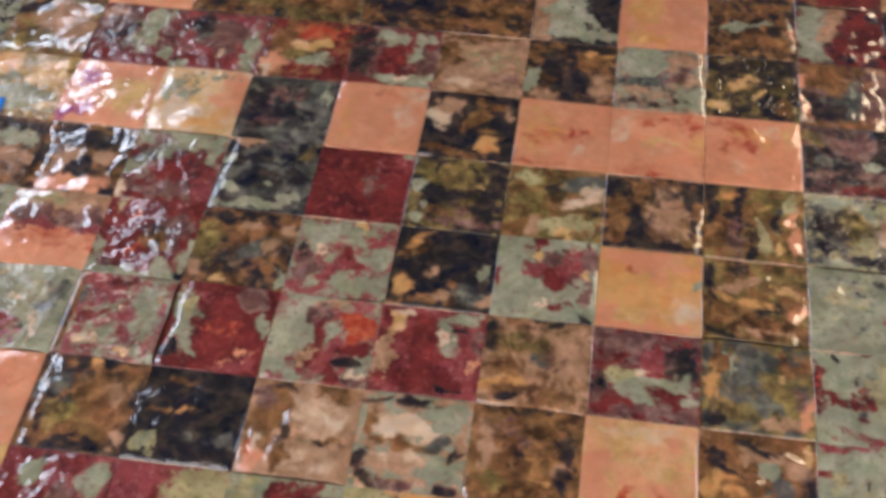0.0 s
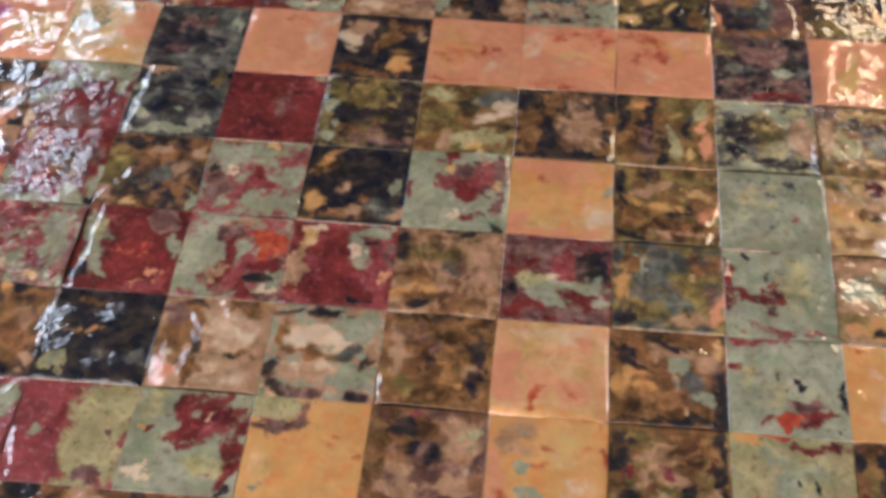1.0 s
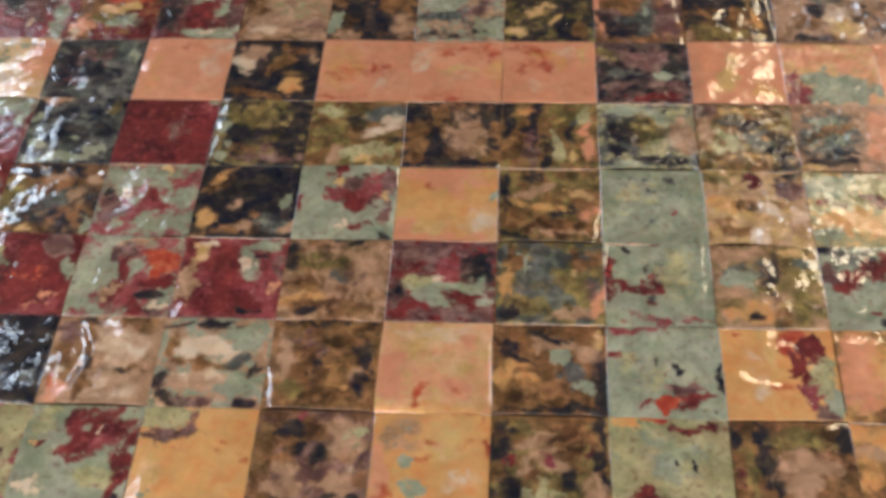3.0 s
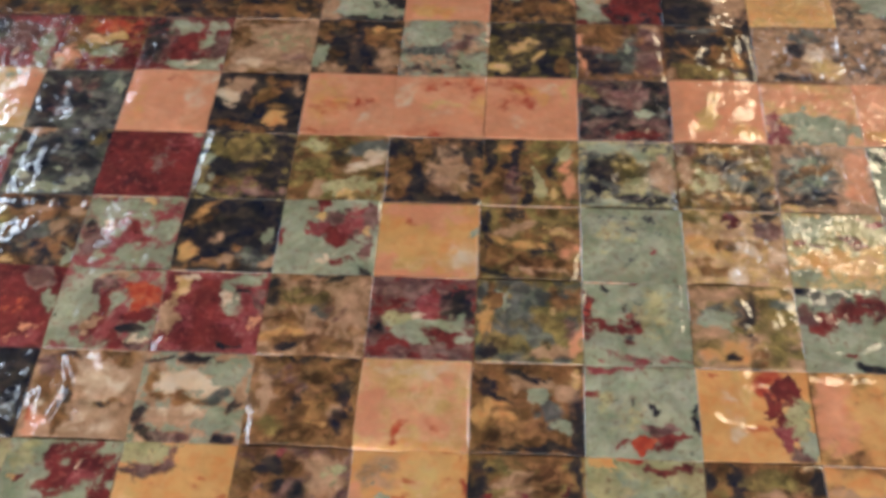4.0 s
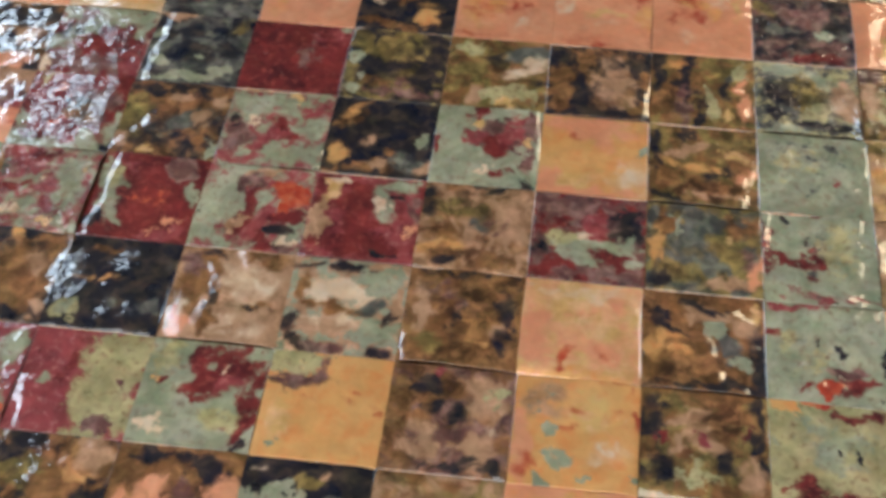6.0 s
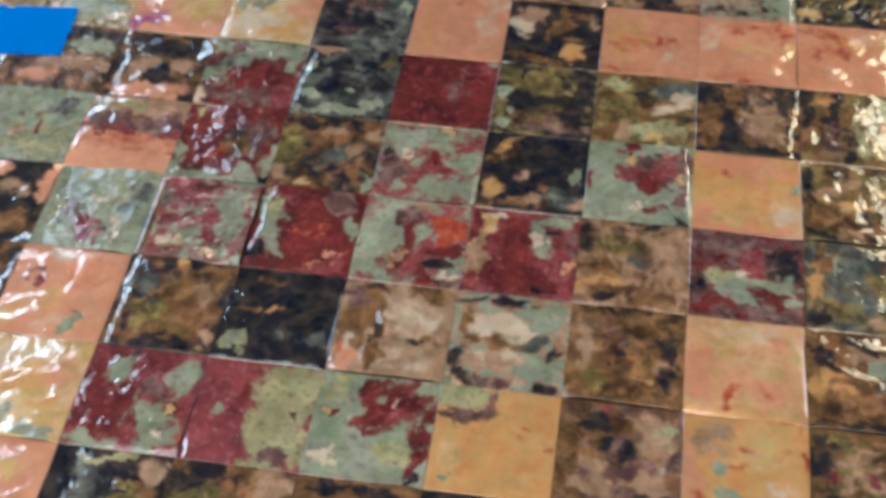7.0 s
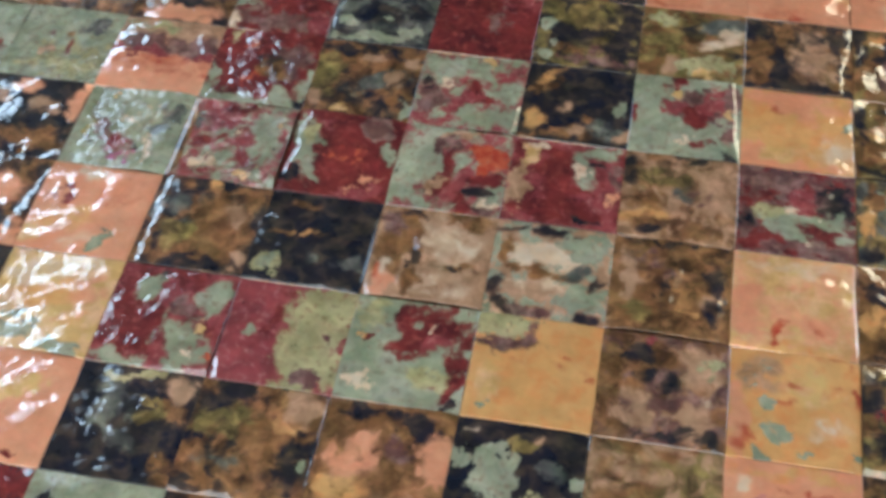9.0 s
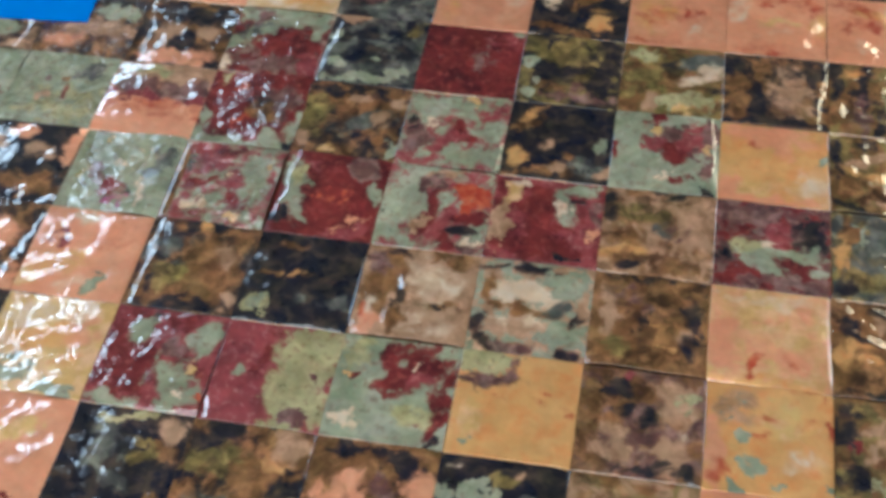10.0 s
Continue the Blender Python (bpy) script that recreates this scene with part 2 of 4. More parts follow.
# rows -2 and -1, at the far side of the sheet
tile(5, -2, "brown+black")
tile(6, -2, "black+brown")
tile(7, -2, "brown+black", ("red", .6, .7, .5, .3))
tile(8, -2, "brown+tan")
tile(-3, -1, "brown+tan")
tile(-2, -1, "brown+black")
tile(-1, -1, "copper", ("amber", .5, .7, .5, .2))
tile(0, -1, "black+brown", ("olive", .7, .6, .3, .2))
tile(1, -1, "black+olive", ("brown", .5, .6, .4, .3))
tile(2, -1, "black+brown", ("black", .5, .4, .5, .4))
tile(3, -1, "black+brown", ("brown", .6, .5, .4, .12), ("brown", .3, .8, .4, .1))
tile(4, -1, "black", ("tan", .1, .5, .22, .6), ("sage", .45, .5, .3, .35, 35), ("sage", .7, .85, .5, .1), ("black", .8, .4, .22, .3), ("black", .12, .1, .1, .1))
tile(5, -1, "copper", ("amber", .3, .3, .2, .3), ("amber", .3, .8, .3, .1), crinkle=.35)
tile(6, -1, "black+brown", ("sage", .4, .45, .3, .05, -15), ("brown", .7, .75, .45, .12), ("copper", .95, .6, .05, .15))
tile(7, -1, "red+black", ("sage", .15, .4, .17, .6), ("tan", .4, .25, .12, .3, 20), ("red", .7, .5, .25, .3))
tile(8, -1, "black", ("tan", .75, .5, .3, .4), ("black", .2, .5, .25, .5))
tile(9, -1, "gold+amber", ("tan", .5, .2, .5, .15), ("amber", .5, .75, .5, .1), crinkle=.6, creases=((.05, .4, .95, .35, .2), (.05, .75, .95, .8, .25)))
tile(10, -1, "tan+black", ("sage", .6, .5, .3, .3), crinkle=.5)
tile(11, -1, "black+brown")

# row 0
tile(-3, 0, "sage+black", crinkle=.8)
tile(-2, 0, "olive+brown", ("tan", .65, .4, .35, .3), ("olive", .3, .7, .3, .2), ("black", .2, .2, .2, .1))
tile(-1, 0, "red+mauve", ("mauve", .25, .3, .25, .2), ("sage", .65, .35, .15, .38, 15), ("black", .35, .5, .22, .06, -40), ("sage", .9, .75, .08, .1), ("red", .5, .9, .4, .1), ("tan", .15, .15, .1, .1), crinkle=.3)
tile(0, 0, "mauve+violet", ("black", .25, .25, .25, .15), ("sage", .85, .62, .12, .28), ("slate", .3, .45, .12, .08, -30), ("cream", .55, .7, .05, .05), ("mauve", .5, .4, .2, .2), ("red", .35, .85, .3, .1), ("sage", .1, .9, .08, .08), crinkle=.35)
tile(1, 0, "red+brown", ("brown", .3, .4, .2, .25), ("copper", .2, .75, .14, .18), ("cream", .12, .88, .06, .08), ("vermilion", .65, .18, .3, .13, 0, .7), ("sage", .62, .66, .22, .09, 10), ("gold", .5, .42, .16, .08, -15), ("olive", .45, .58, .1, .1), ("red", .85, .8, .14, .16), crinkle=.3)
tile(2, 0, "mauve+red", ("black", .12, .5, .14, .4, 0, .8), ("sage", .4, .2, .16, .09), ("sage", .82, .18, .15, .09), ("sage", .7, .87, .3, .09), ("cream", .62, .86, .07, .05), ("sage", .75, .45, .08, .16, 20), ("red", .5, .55, .16, .2), ("mauve", .9, .55, .1, .2), crinkle=.3)
tile(3, 0, "tan", ("brown", .12, .3, .14, .25), ("brown", .5, .05, .5, .07), ("ochre", .6, .4, .35, .2, 0, .35), ("cream", .3, .78, .12, .09, 25, .7), ("brown", .08, .75, .06, .15), ("brown", .5, .97, .5, .04), ("mauve", .75, .75, .2, .14, 0, .35))
tile(4, 0, "brown+black", ("black", .38, .35, .3, .22, 20), ("black", .55, .7, .22, .25), ("tan", .85, .75, .13, .22), ("amber", .82, .2, .2, .06, -10, .6), ("sage", .08, .7, .1, .2), ("tan", .25, .88, .12, .09), ("black", .75, .08, .35, .07), ("brown", .7, .3, .25, .08))
tile(5, 0, "sage+slate+tan", ("sage", .3, .3, .25, .3, -20), ("mauve", .62, .42, .22, .12, -20, .7), ("sage", .82, .78, .15, .16), ("black", .14, .8, .06, .07), ("black", .55, .85, .2, .05, -15), ("tan", .75, .18, .16, .1), ("slate", .2, .55, .12, .06, -35), ("slate", .45, .5, .2, .04, -30))
tile(6, 0, "olive+black", ("black", .25, .2, .3, .12, -15), ("gold", .42, .42, .18, .07, -35), ("gold", .55, .6, .06, .14), ("black", .75, .3, .3, .10, -30), ("black", .35, .88, .3, .07, -35), ("gold", .12, .85, .08, .1), ("black", .62, .78, .06, .22), ("brown", .85, .8, .12, .15), crinkle=.3)
tile(7, 0, "brown+mauve", ("brown", .2, .22, .24, .18), ("black", .3, .7, .28, .18), ("slate", .56, .55, .12, .3), ("sage", .55, .45, .05, .12), ("mauve", .82, .45, .16, .35), ("slate", .32, .58, .12, .07), ("copper", .02, .5, .04, .3), ("tan", .8, .1, .14, .08))
tile(8, 0, "black+brown", ("slate", .35, .12, .3, .05, -5), ("black", .42, .3, .42, .14), ("olive", .25, .78, .2, .12), ("amber", .82, .5, .05, .2), ("black", .93, .4, .06, .5), ("brown", .55, .62, .1, .2), ("tan", .05, .88, .06, .08), ("olive", .6, .88, .25, .07), crinkle=.12, creases=((.1, .25, .9, .2, .2), (.1, .45, .8, .42, .15)))
# the pale spot adds painted highlight to the creases at the right
tile(9, 0, "tan+brown", ("tan", .15, .5, .16, .5), ("slate", .6, .2, .22, .14), ("black", .45, .4, .14, .08, 20), ("cream", .7, .5, .2, .12), ("black", .35, .92, .25, .07), ("gold", .8, .75, .2, .16), ("brown", .35, .65, .12, .12), crinkle=.85, creases=((.6, .5, .9, .8, .3), (.5, .8, .7, .4, .25), (.3, .4, .9, .3, .2)))
tile(10, 0, "black+tan", ("tan", .5, .2, .5, .1), crinkle=.8)
tile(11, 0, "brown+tan")

# row 1
tile(-3, 1, "tan+olive", crinkle=.4)
tile(-2, 1, "gold+olive", ("amber", .15, .2, .2, .14), ("sage", .5, .7, .35, .2), ("gold", .75, .3, .2, .2), ("sage", .3, .4, .12, .1), crinkle=.3, creases=((.2, .5, .6, .3, .2), (.4, .9, .8, .5, .2)))
tile(-1, 1, "copper", ("purple", .22, .28, .10, .16), ("purple", .25, .78, .18, .13, -15), ("gold", .7, .5, .25, .3), ("purple", .05, .9, .1, .08))
tile(0, 1, "cream+gold", ("sage", .25, .4, .2, .22, 0, .6), ("copper", .85, .35, .18, .35), ("amber", .6, .88, .3, .09), ("sage", .5, .12, .3, .08, 0, .5), ("cream", .3, .7, .2, .16), ("amber", .75, .7, .1, .12, 0, .6), creases=((.1, .6, .5, .45, .1), (.4, .9, .8, .4, .1)))
# the grey to the right is lacquer sheen painted into the colour
tile(1, 1, "slate+black", ("black", .22, .55, .2, .35), ("mauve", .5, .28, .25, .14, -10, .7), ("slate", .85, .35, .14, .35), ("sage", .93, .3, .05, .2, 0, .6), ("slate", .5, .9, .4, .08), ("black", .55, .62, .2, .12, -15), ("mauve", .35, .75, .12, .08, 0, .5), crinkle=.12)
tile(2, 1, "copper", ("cream", .78, .5, .14, .3, 20, .45), ("vermilion", .55, .15, .12, .12, 0, .25), ("amber", .12, .6, .1, .3, 0, .6), ("copper", .4, .6, .3, .2), ("cream", .85, .15, .14, .1, 0, .4), creases=((.6, .1, .75, .6, .1), (.75, .6, .5, .95, .1)))
tile(3, 1, "black", ("tan", .2, .25, .18, .16), ("cream", .15, .45, .13, .12), ("black", .08, .25, .05, .08), ("black", .28, .35, .05, .06), ("brown", .55, .4, .08, .2, 35), ("amber", .76, .78, .13, .1), ("brown", .7, .14, .16, .08), ("tan", .86, .2, .06, .1), ("brown", .35, .93, .25, .05), ("brown", .62, .62, .1, .06, -20))
tile(4, 1, "copper", ("amber", .2, .45, .25, .35, 0, .5), ("vermilion", .4, .52, .35, .09, -12, .38), ("vermilion", .3, .95, .35, .07, 0, .25), ("copper", .65, .85, .14, .1), ("cream", .7, .7, .06, .2, 15, .3), creases=((.6, .5, .7, .95, .08), (.1, .4, .8, .3, .06)))
tile(5, 1, "copper", ("cream", .14, .25, .1, .25, 25, .45), ("gold", .55, .5, .3, .07, -5, .6), ("vermilion", .55, .15, .3, .09, -8, .35), ("amber", .92, .45, .1, .2, 0, .6), ("vermilion", .5, .95, .45, .09, 0, .3), ("cream", .45, .68, .3, .04, -10, .35), ("vermilion", .85, .15, .12, .18, 0, .3), creases=((.1, .6, .9, .5, .08),))
tile(6, 1, "copper", ("vermilion", .38, .22, .18, .09, 38, .6), ("vermilion", .28, .45, .16, .08, -25, .45), ("vermilion", .48, .42, .08, .11, 0, .5), ("cream", .66, .22, .12, .12, 0, .45), ("amber", .5, .3, .25, .08, 30, .5), ("cream", .35, .72, .1, .1, 0, .35), ("vermilion", .2, .12, .14, .09, 0, .35), ("gold", .9, .2, .06, .2, 0, .5), creases=((.45, .1, .65, .55, .15), (.65, .55, .9, .3, .15)))
# the sage spot right of centre is a white glint put in as colour
tile(7, 1, "mauve+black", ("mauve", .5, .3, .3, .14), ("olive", .1, .2, .08, .1), ("black", .15, .5, .14, .16), ("sage", .72, .55, .14, .09), ("black", .92, .1, .08, .1), ("slate", .92, .5, .06, .14), ("red", .6, .9, .3, .07), ("black", .5, .75, .2, .05, -10), ("slate", .3, .55, .14, .04, 10), crinkle=.6)
tile(8, 1, "copper", ("gold", .4, .5, .10, .3, 20), ("amber", .8, .8, .2, .12), crinkle=.12, creases=((.35, .6, .45, .2, .25), (.35, .6, .85, .75, .2), (.1, .8, .35, .6, .2)))
tile(9, 1, "gold+copper", ("sage", .55, .8, .42, .22), ("violet", .08, .8, .09, .3), ("copper", .3, .2, .25, .14), ("sage", .3, .55, .14, .08, -30), crinkle=.4, creases=((.3, .35, .95, .3, .2), (.4, .55, .95, .5, .25)))
tile(10, 1, "copper", ("amber", .5, .85, .5, .12), ("amber", .6, .3, .2, .2), crinkle=.3)
tile(11, 1, "brown+black")

# row 2
tile(-4, 2, "brown+black")
tile(-3, 2, "tan+black", ("black", .6, .2, .4, .15), ("sage", .4, .7, .3, .14))
tile(-2, 2, "brown+black", ("sage", .7, .3, .3, .12), ("tan", .6, .6, .4, .12), ("copper", .3, .8, .2, .12), ("black", .4, .15, .4, .08), crinkle=.7)
tile(-1, 2, "brown+black", ("black", .5, .2, .5, .14), ("tan", .3, .5, .16, .12), ("tan", .75, .5, .13, .1), ("black", .15, .55, .12, .14), ("black", .55, .62, .14, .12), ("copper", .5, .88, .4, .1))
tile(0, 2, "red+mauve", ("sage", .55, .10, .55, .15), ("sage", .15, .5, .1, .36, 35), ("slate", .2, .35, .08, .2, 35, .6), ("red", .6, .55, .28, .2), ("mauve", .5, .8, .3, .12, 0, .7), ("violet", .88, .8, .1, .14), ("sage", .9, .3, .07, .12), ("cream", .04, .88, .05, .1), ("mauve", .3, .1, .1, .05), crinkle=.2)
tile(1, 2, "slate+black", ("tan", .2, .06, .22, .045), ("black", .5, .28, .4, .045, -8), ("slate", .45, .4, .35, .04, -8), ("black", .45, .6, .25, .14), ("sage", .5, .64, .08, .06), ("sage", .8, .82, .1, .07), ("sage", .45, .93, .4, .045), ("sage", .14, .72, .09, .08), ("black", .8, .5, .14, .14), ("sage", .1, .3, .05, .08), ("olive", .9, .15, .08, .1, 0, .5), crinkle=.12)
tile(2, 2, "red", ("red", .5, .5, .6, .6), ("violet", .8, .15, .2, .1, 0, .5), ("mauve", .6, .5, .14, .25, 20, .45), ("sage", .94, .06, .06, .04), ("mauve", .2, .55, .08, .08, 0, .5), ("red", .3, .3, .2, .2), crinkle=.15)
tile(3, 2, "olive+black", ("black", .85, .5, .2, .5, 0, .75), ("olive", .4, .25, .3, .16, 0, .5), ("mauve", .55, .85, .4, .1, 0, .7), ("sage", .1, .48, .06, .1), ("sage", .1, .88, .08, .08), ("sage", .17, .7, .05, .06), ("brown", .35, .75, .16, .08, 0, .6), ("black", .25, .55, .1, .12), ("black", .5, .55, .25, .06, -10))
# the two pale spots along the upper crease are a painted highlight
tile(4, 2, "olive+brown", ("slate", .8, .2, .2, .12), ("cream", .76, .46, .2, .08, -18), ("cream", .88, .32, .1, .12, 0, .6), ("ochre", .2, .13, .15, .1), ("ochre", .6, .8, .3, .12, 0, .8), ("tan", .3, .8, .1, .14, -20), ("olive", .25, .45, .2, .14), ("black", .45, .3, .1, .1), ("black", .9, .62, .1, .05), ("gold", .6, .9, .08, .06), creases=((.6, .5, .95, .3, .2), (.2, .8, .7, .65, .15)))
tile(5, 2, "brown+black", ("tan", .62, .52, .22, .35, 0, .45), ("black", .32, .62, .1, .36), ("black", .85, .2, .14, .2), ("brown", .12, .55, .1, .3), ("black", .5, .94, .5, .06), ("brown", .35, .15, .1, .14), ("black", .08, .15, .08, .16))
tile(6, 2, "olive+brown", ("black", .32, .3, .08, .4), ("mauve", .3, .75, .06, .3), ("ochre", .55, .7, .06, .25), ("black", .06, .3, .06, .3), ("copper", .9, .6, .05, .3), ("black", .45, .8, .05, .25), ("olive", .7, .15, .25, .1), ("ochre", .85, .2, .08, .12), ("gold", .72, .85, .05, .1), ("brown", .18, .55, .06, .4), ("black", .72, .5, .035, .25), ("amber", .2, .12, .08, .06), ("slate", .75, .25, .05, .05))
tile(7, 2, "ochre+slate", ("olive", .45, .45, .25, .22), ("black", .18, .45, .18, .16), ("black", .32, .6, .14, .1, 30), ("sage", .35, .07, .24, .07), ("sage", .62, .22, .18, .07, 30), ("tan", .86, .5, .13, .22), ("cream", .8, .58, .1, .06, 30, .6), ("black", .65, .88, .36, .06), ("sage", .25, .96, .2, .04), ("black", .2, .75, .1, .1), ("ochre", .6, .65, .12, .12), crinkle=.5)
tile(8, 2, "olive+brown", ("ochre", .3, .6, .25, .2, 0, .5), ("black", .45, .32, .25, .09, 15), ("black", .8, .65, .2, .22), ("slate", .6, .6, .15, .16), ("gold", .35, .1, .3, .05), ("tan", .1, .4, .1, .2), ("amber", .72, .55, .07, .05), ("mauve", .08, .1, .1, .1), ("black", .88, .92, .12, .1), ("gold", .5, .85, .3, .05, 0, .6), crinkle=.35)
tile(9, 2, "tan", ("slate", .32, .45, .3, .38), ("sage", .3, .4, .22, .25, 0, .5), ("brown", .3, .5, .2, .04, -35), ("brown", .4, .35, .2, .04, -35), ("black", .4, .86, .3, .07), ("copper", .85, .5, .16, .4), ("black", .5, .7, .14, .05), ("gold", .15, .95, .14, .05), crinkle=.5)
tile(10, 2, "sage+black", ("sage", .4, .6, .4, .35))
tile(11, 2, "tan+brown")

# row 3
tile(-4, 3, "brown+black")
tile(-3, 3, "sage", ("red", .5, .7, .4, .2), ("black", .3, .2, .2, .12), crinkle=.6)
tile(-2, 3, "sage", ("ochre", .6, .7, .4, .3, 0, .5), ("red", .55, .5, .04, .12, 0, .8), ("tan", .3, .6, .08, .08), ("mauve", .3, .3, .05, .06), ("slate", .75, .2, .16, .12, 0, .6), ("brown", .5, .35, .05, .05), crinkle=.75)
tile(-1, 3, "copper", ("tan", .5, .05, .9, .2), ("ochre", .3, .12, .3, .08, 5, .6), ("mauve", .5, .32, .9, .12), ("violet", .5, .48, .9, .09, 0, .6), ("vermilion", .5, .66, .9, .12, 0, .35), ("copper", .5, .95, .9, .16), ("mauve", .72, .42, .2, .05), ("copper", .3, .85, .3, .06), crinkle=.05)
tile(0, 3, "red", ("mauve", .75, .4, .2, .25), ("black", .5, .38, .1, .08), ("vermilion", .35, .7, .14, .05, -30, .5), ("red", .3, .25, .22, .2), ("vermilion", .3, .2, .12, .1, 0, .35), ("brown", .6, .55, .14, .12), ("sage", .5, 1.0, .7, .13), ("sage", .99, .75, .1, .35, 15), ("sage", .03, .75, .07, .25), ("ochre", .1, .1, .05, .1), ("sage", .7, .85, .1, .07, -20), ("black", .93, .92, .07, .07), crinkle=.2)
tile(1, 3, "brown+black", ("brown", .5, .25, .3, .2), ("tan", .55, .2, .1, .07), ("slate", .62, .55, .25, .14, -25), ("black", .62, .75, .14, .06, -15), ("tan", .78, .5, .08, .1), ("olive", .15, .4, .14, .3), ("gold", .3, .93, .08, .05), ("sage", .9, .88, .09, .1), ("tan", .1, .75, .08, .1), ("black", .3, .12, .2, .06), ("tan", .85, .25, .1, .08), crinkle=.08)
tile(2, 3, "sage+violet", ("sage", .3, .15, .3, .13), ("mauve", .12, .6, .12, .2), ("violet", .5, .5, .12, .16, 20), ("red", .66, .6, .16, .06, -15), ("sage", .68, .84, .3, .13), ("violet", .35, .72, .3, .05, -35), ("gold", .6, .08, .07, .05), ("cream", .28, .42, .07, .08), ("violet", .82, .22, .14, .12, 0, .5), ("sage", .88, .5, .1, .14), ("black", .1, .45, .06, .1), ("red", .48, .4, .06, .1, 15), crinkle=.15)
tile(3, 3, "black", ("amber", .2, .16, .16, .06, -25, .7), ("brown", .2, .3, .14, .08, -30), ("tan", .4, .58, .06, .06), ("amber", .12, .76, .1, .09), ("brown", .35, .92, .3, .07), ("tan", .5, .9, .1, .05), ("sage", .93, .5, .05, .12), ("slate", .75, .8, .14, .12), ("tan", .9, .85, .08, .08), ("black", .65, .3, .35, .25, -20), ("brown", .6, .72, .05, .05))
tile(4, 3, "sage", ("mauve", .62, .38, .24, .2), ("violet", .4, .42, .14, .1, -20), ("red", .34, .1, .09, .1), ("mauve", .92, .2, .1, .26), ("gold", .4, .24, .08, .045, -15), ("gold", .9, .38, .06, .06), ("red", .62, .5, .12, .1), ("violet", .75, .3, .1, .18, 25, .7), ("sage", .45, .72, .3, .12), ("cream", .5, .75, .12, .1, 0, .35), ("red", .64, .82, .08, .05), ("mauve", .9, .7, .08, .12), ("red", .06, .5, .04, .14), ("black", .9, .95, .08, .06))
tile(5, 3, "amber", ("copper", .5, .1, .5, .15), ("copper", .1, .88, .16, .18), ("cream", .88, .8, .2, .22, -30, .55), ("sage", .95, .4, .06, .16, 10, .6), ("vermilion", .28, .25, .06, .06, 0, .5), ("vermilion", .28, .5, .025, .04), ("vermilion", .18, .6, .025, .025), ("vermilion", .43, .66, .035, .04), ("copper", .6, .35, .1, .1), ("gold", .4, .8, .2, .12, 0, .6), ("copper", .5, .97, .5, .05), ("amber", .4, .5, .2, .2))
tile(6, 3, "brown+olive", ("tan", .4, .3, .3, .045, -18), ("black", .62, .58, .14, .08, -15), ("black", .06, .35, .05, .3), ("amber", .35, .5, .25, .06, 15, .6), ("brown", .5, .78, .4, .08), ("olive", .75, .2, .2, .1), ("gold", .8, .38, .14, .04, 20, .7), ("black", .15, .94, .14, .05, 15), ("tan", .6, .88, .25, .04), ("brown", .25, .65, .2, .05, 10), ("black", .35, .15, .06, .12, 15), ("copper", .9, .6, .08, .12, 0, .6), creases=((.1, .7, .5, .5, .2), (.3, .9, .95, .75, .2), (.15, .35, .6, .2, .15)))
tile(7, 3, "sage", ("slate", .45, .3, .4, .25, 0, .4), ("ochre", .3, .4, .2, .2, 0, .4), ("sage", .7, .8, .3, .2), ("violet", .72, .58, .06, .05, 0, .6), ("black", .64, .14, .04, .04, 0, .7), ("slate", .5, .7, .12, .05, -30, .5), crinkle=.08)
# pale spots on the folds paint the highlights of the crumpled foil
tile(8, 3, "gold+tan", ("olive", .3, .12, .3, .08), ("red", .56, .18, .1, .06), ("brown", .45, .48, .3, .06), ("mauve", .85, .25, .14, .16), ("brown", .2, .85, .2, .1), ("amber", .15, .5, .14, .14), ("cream", .6, .55, .14, .08, 30), ("cream", .5, .88, .1, .08), ("cream", .9, .62, .08, .1), ("black", .9, .04, .1, .06), crinkle=.6, creases=((.4, .45, .75, .75, .45), (.35, .95, .5, .7, .45), (.8, .5, .95, .8, .45), (.1, .55, .4, .5, .25)))
tile(9, 3, "ochre+gold", ("sage", .3, .18, .3, .16), ("ochre", .7, .2, .25, .14), ("red", .62, .4, .12, .06, 15), ("red", .3, .42, .12, .04, 10), ("amber", .45, .7, .3, .14), ("sage", .12, .85, .12, .1), ("gold", .8, .7, .16, .2), ("violet", .88, .12, .1, .06), ("red", .15, .4, .06, .06), crinkle=.2)
tile(10, 3, "sage+brown")

# row 4
tile(-3, 4, "black+brown")
tile(-2, 4, "black", ("copper", .35, .12, .14, .1), ("tan", .15, .3, .14, .1), ("tan", .6, .35, .12, .1), ("copper", .9, .25, .1, .2), ("black", .5, .55, .5, .1), ("brown", .7, .78, .3, .15), ("copper", .2, .92, .2, .06))
tile(-1, 4, "sage", ("slate", .85, .35, .1, .28, 15, .8), ("cream", .6, .35, .2, .1, -20, .35), ("mauve", .3, .55, .1, .08, 30), ("red", .42, .72, .12, .12), ("purple", .55, .86, .08, .06, 0, .7), ("black", .6, .75, .04, .06, 30), ("black", .18, .7, .03, .04), ("gold", .25, .1, .06, .04), ("olive", .15, .4, .1, .3, 0, .5), ("cream", .75, .75, .05, .16, 20, .5), ("sage", .2, .9, .2, .06), crinkle=.3, creases=((.75, .25, .55, .85, .3), (.5, .3, .85, .1, .25), (.9, .5, .75, .95, .25)))
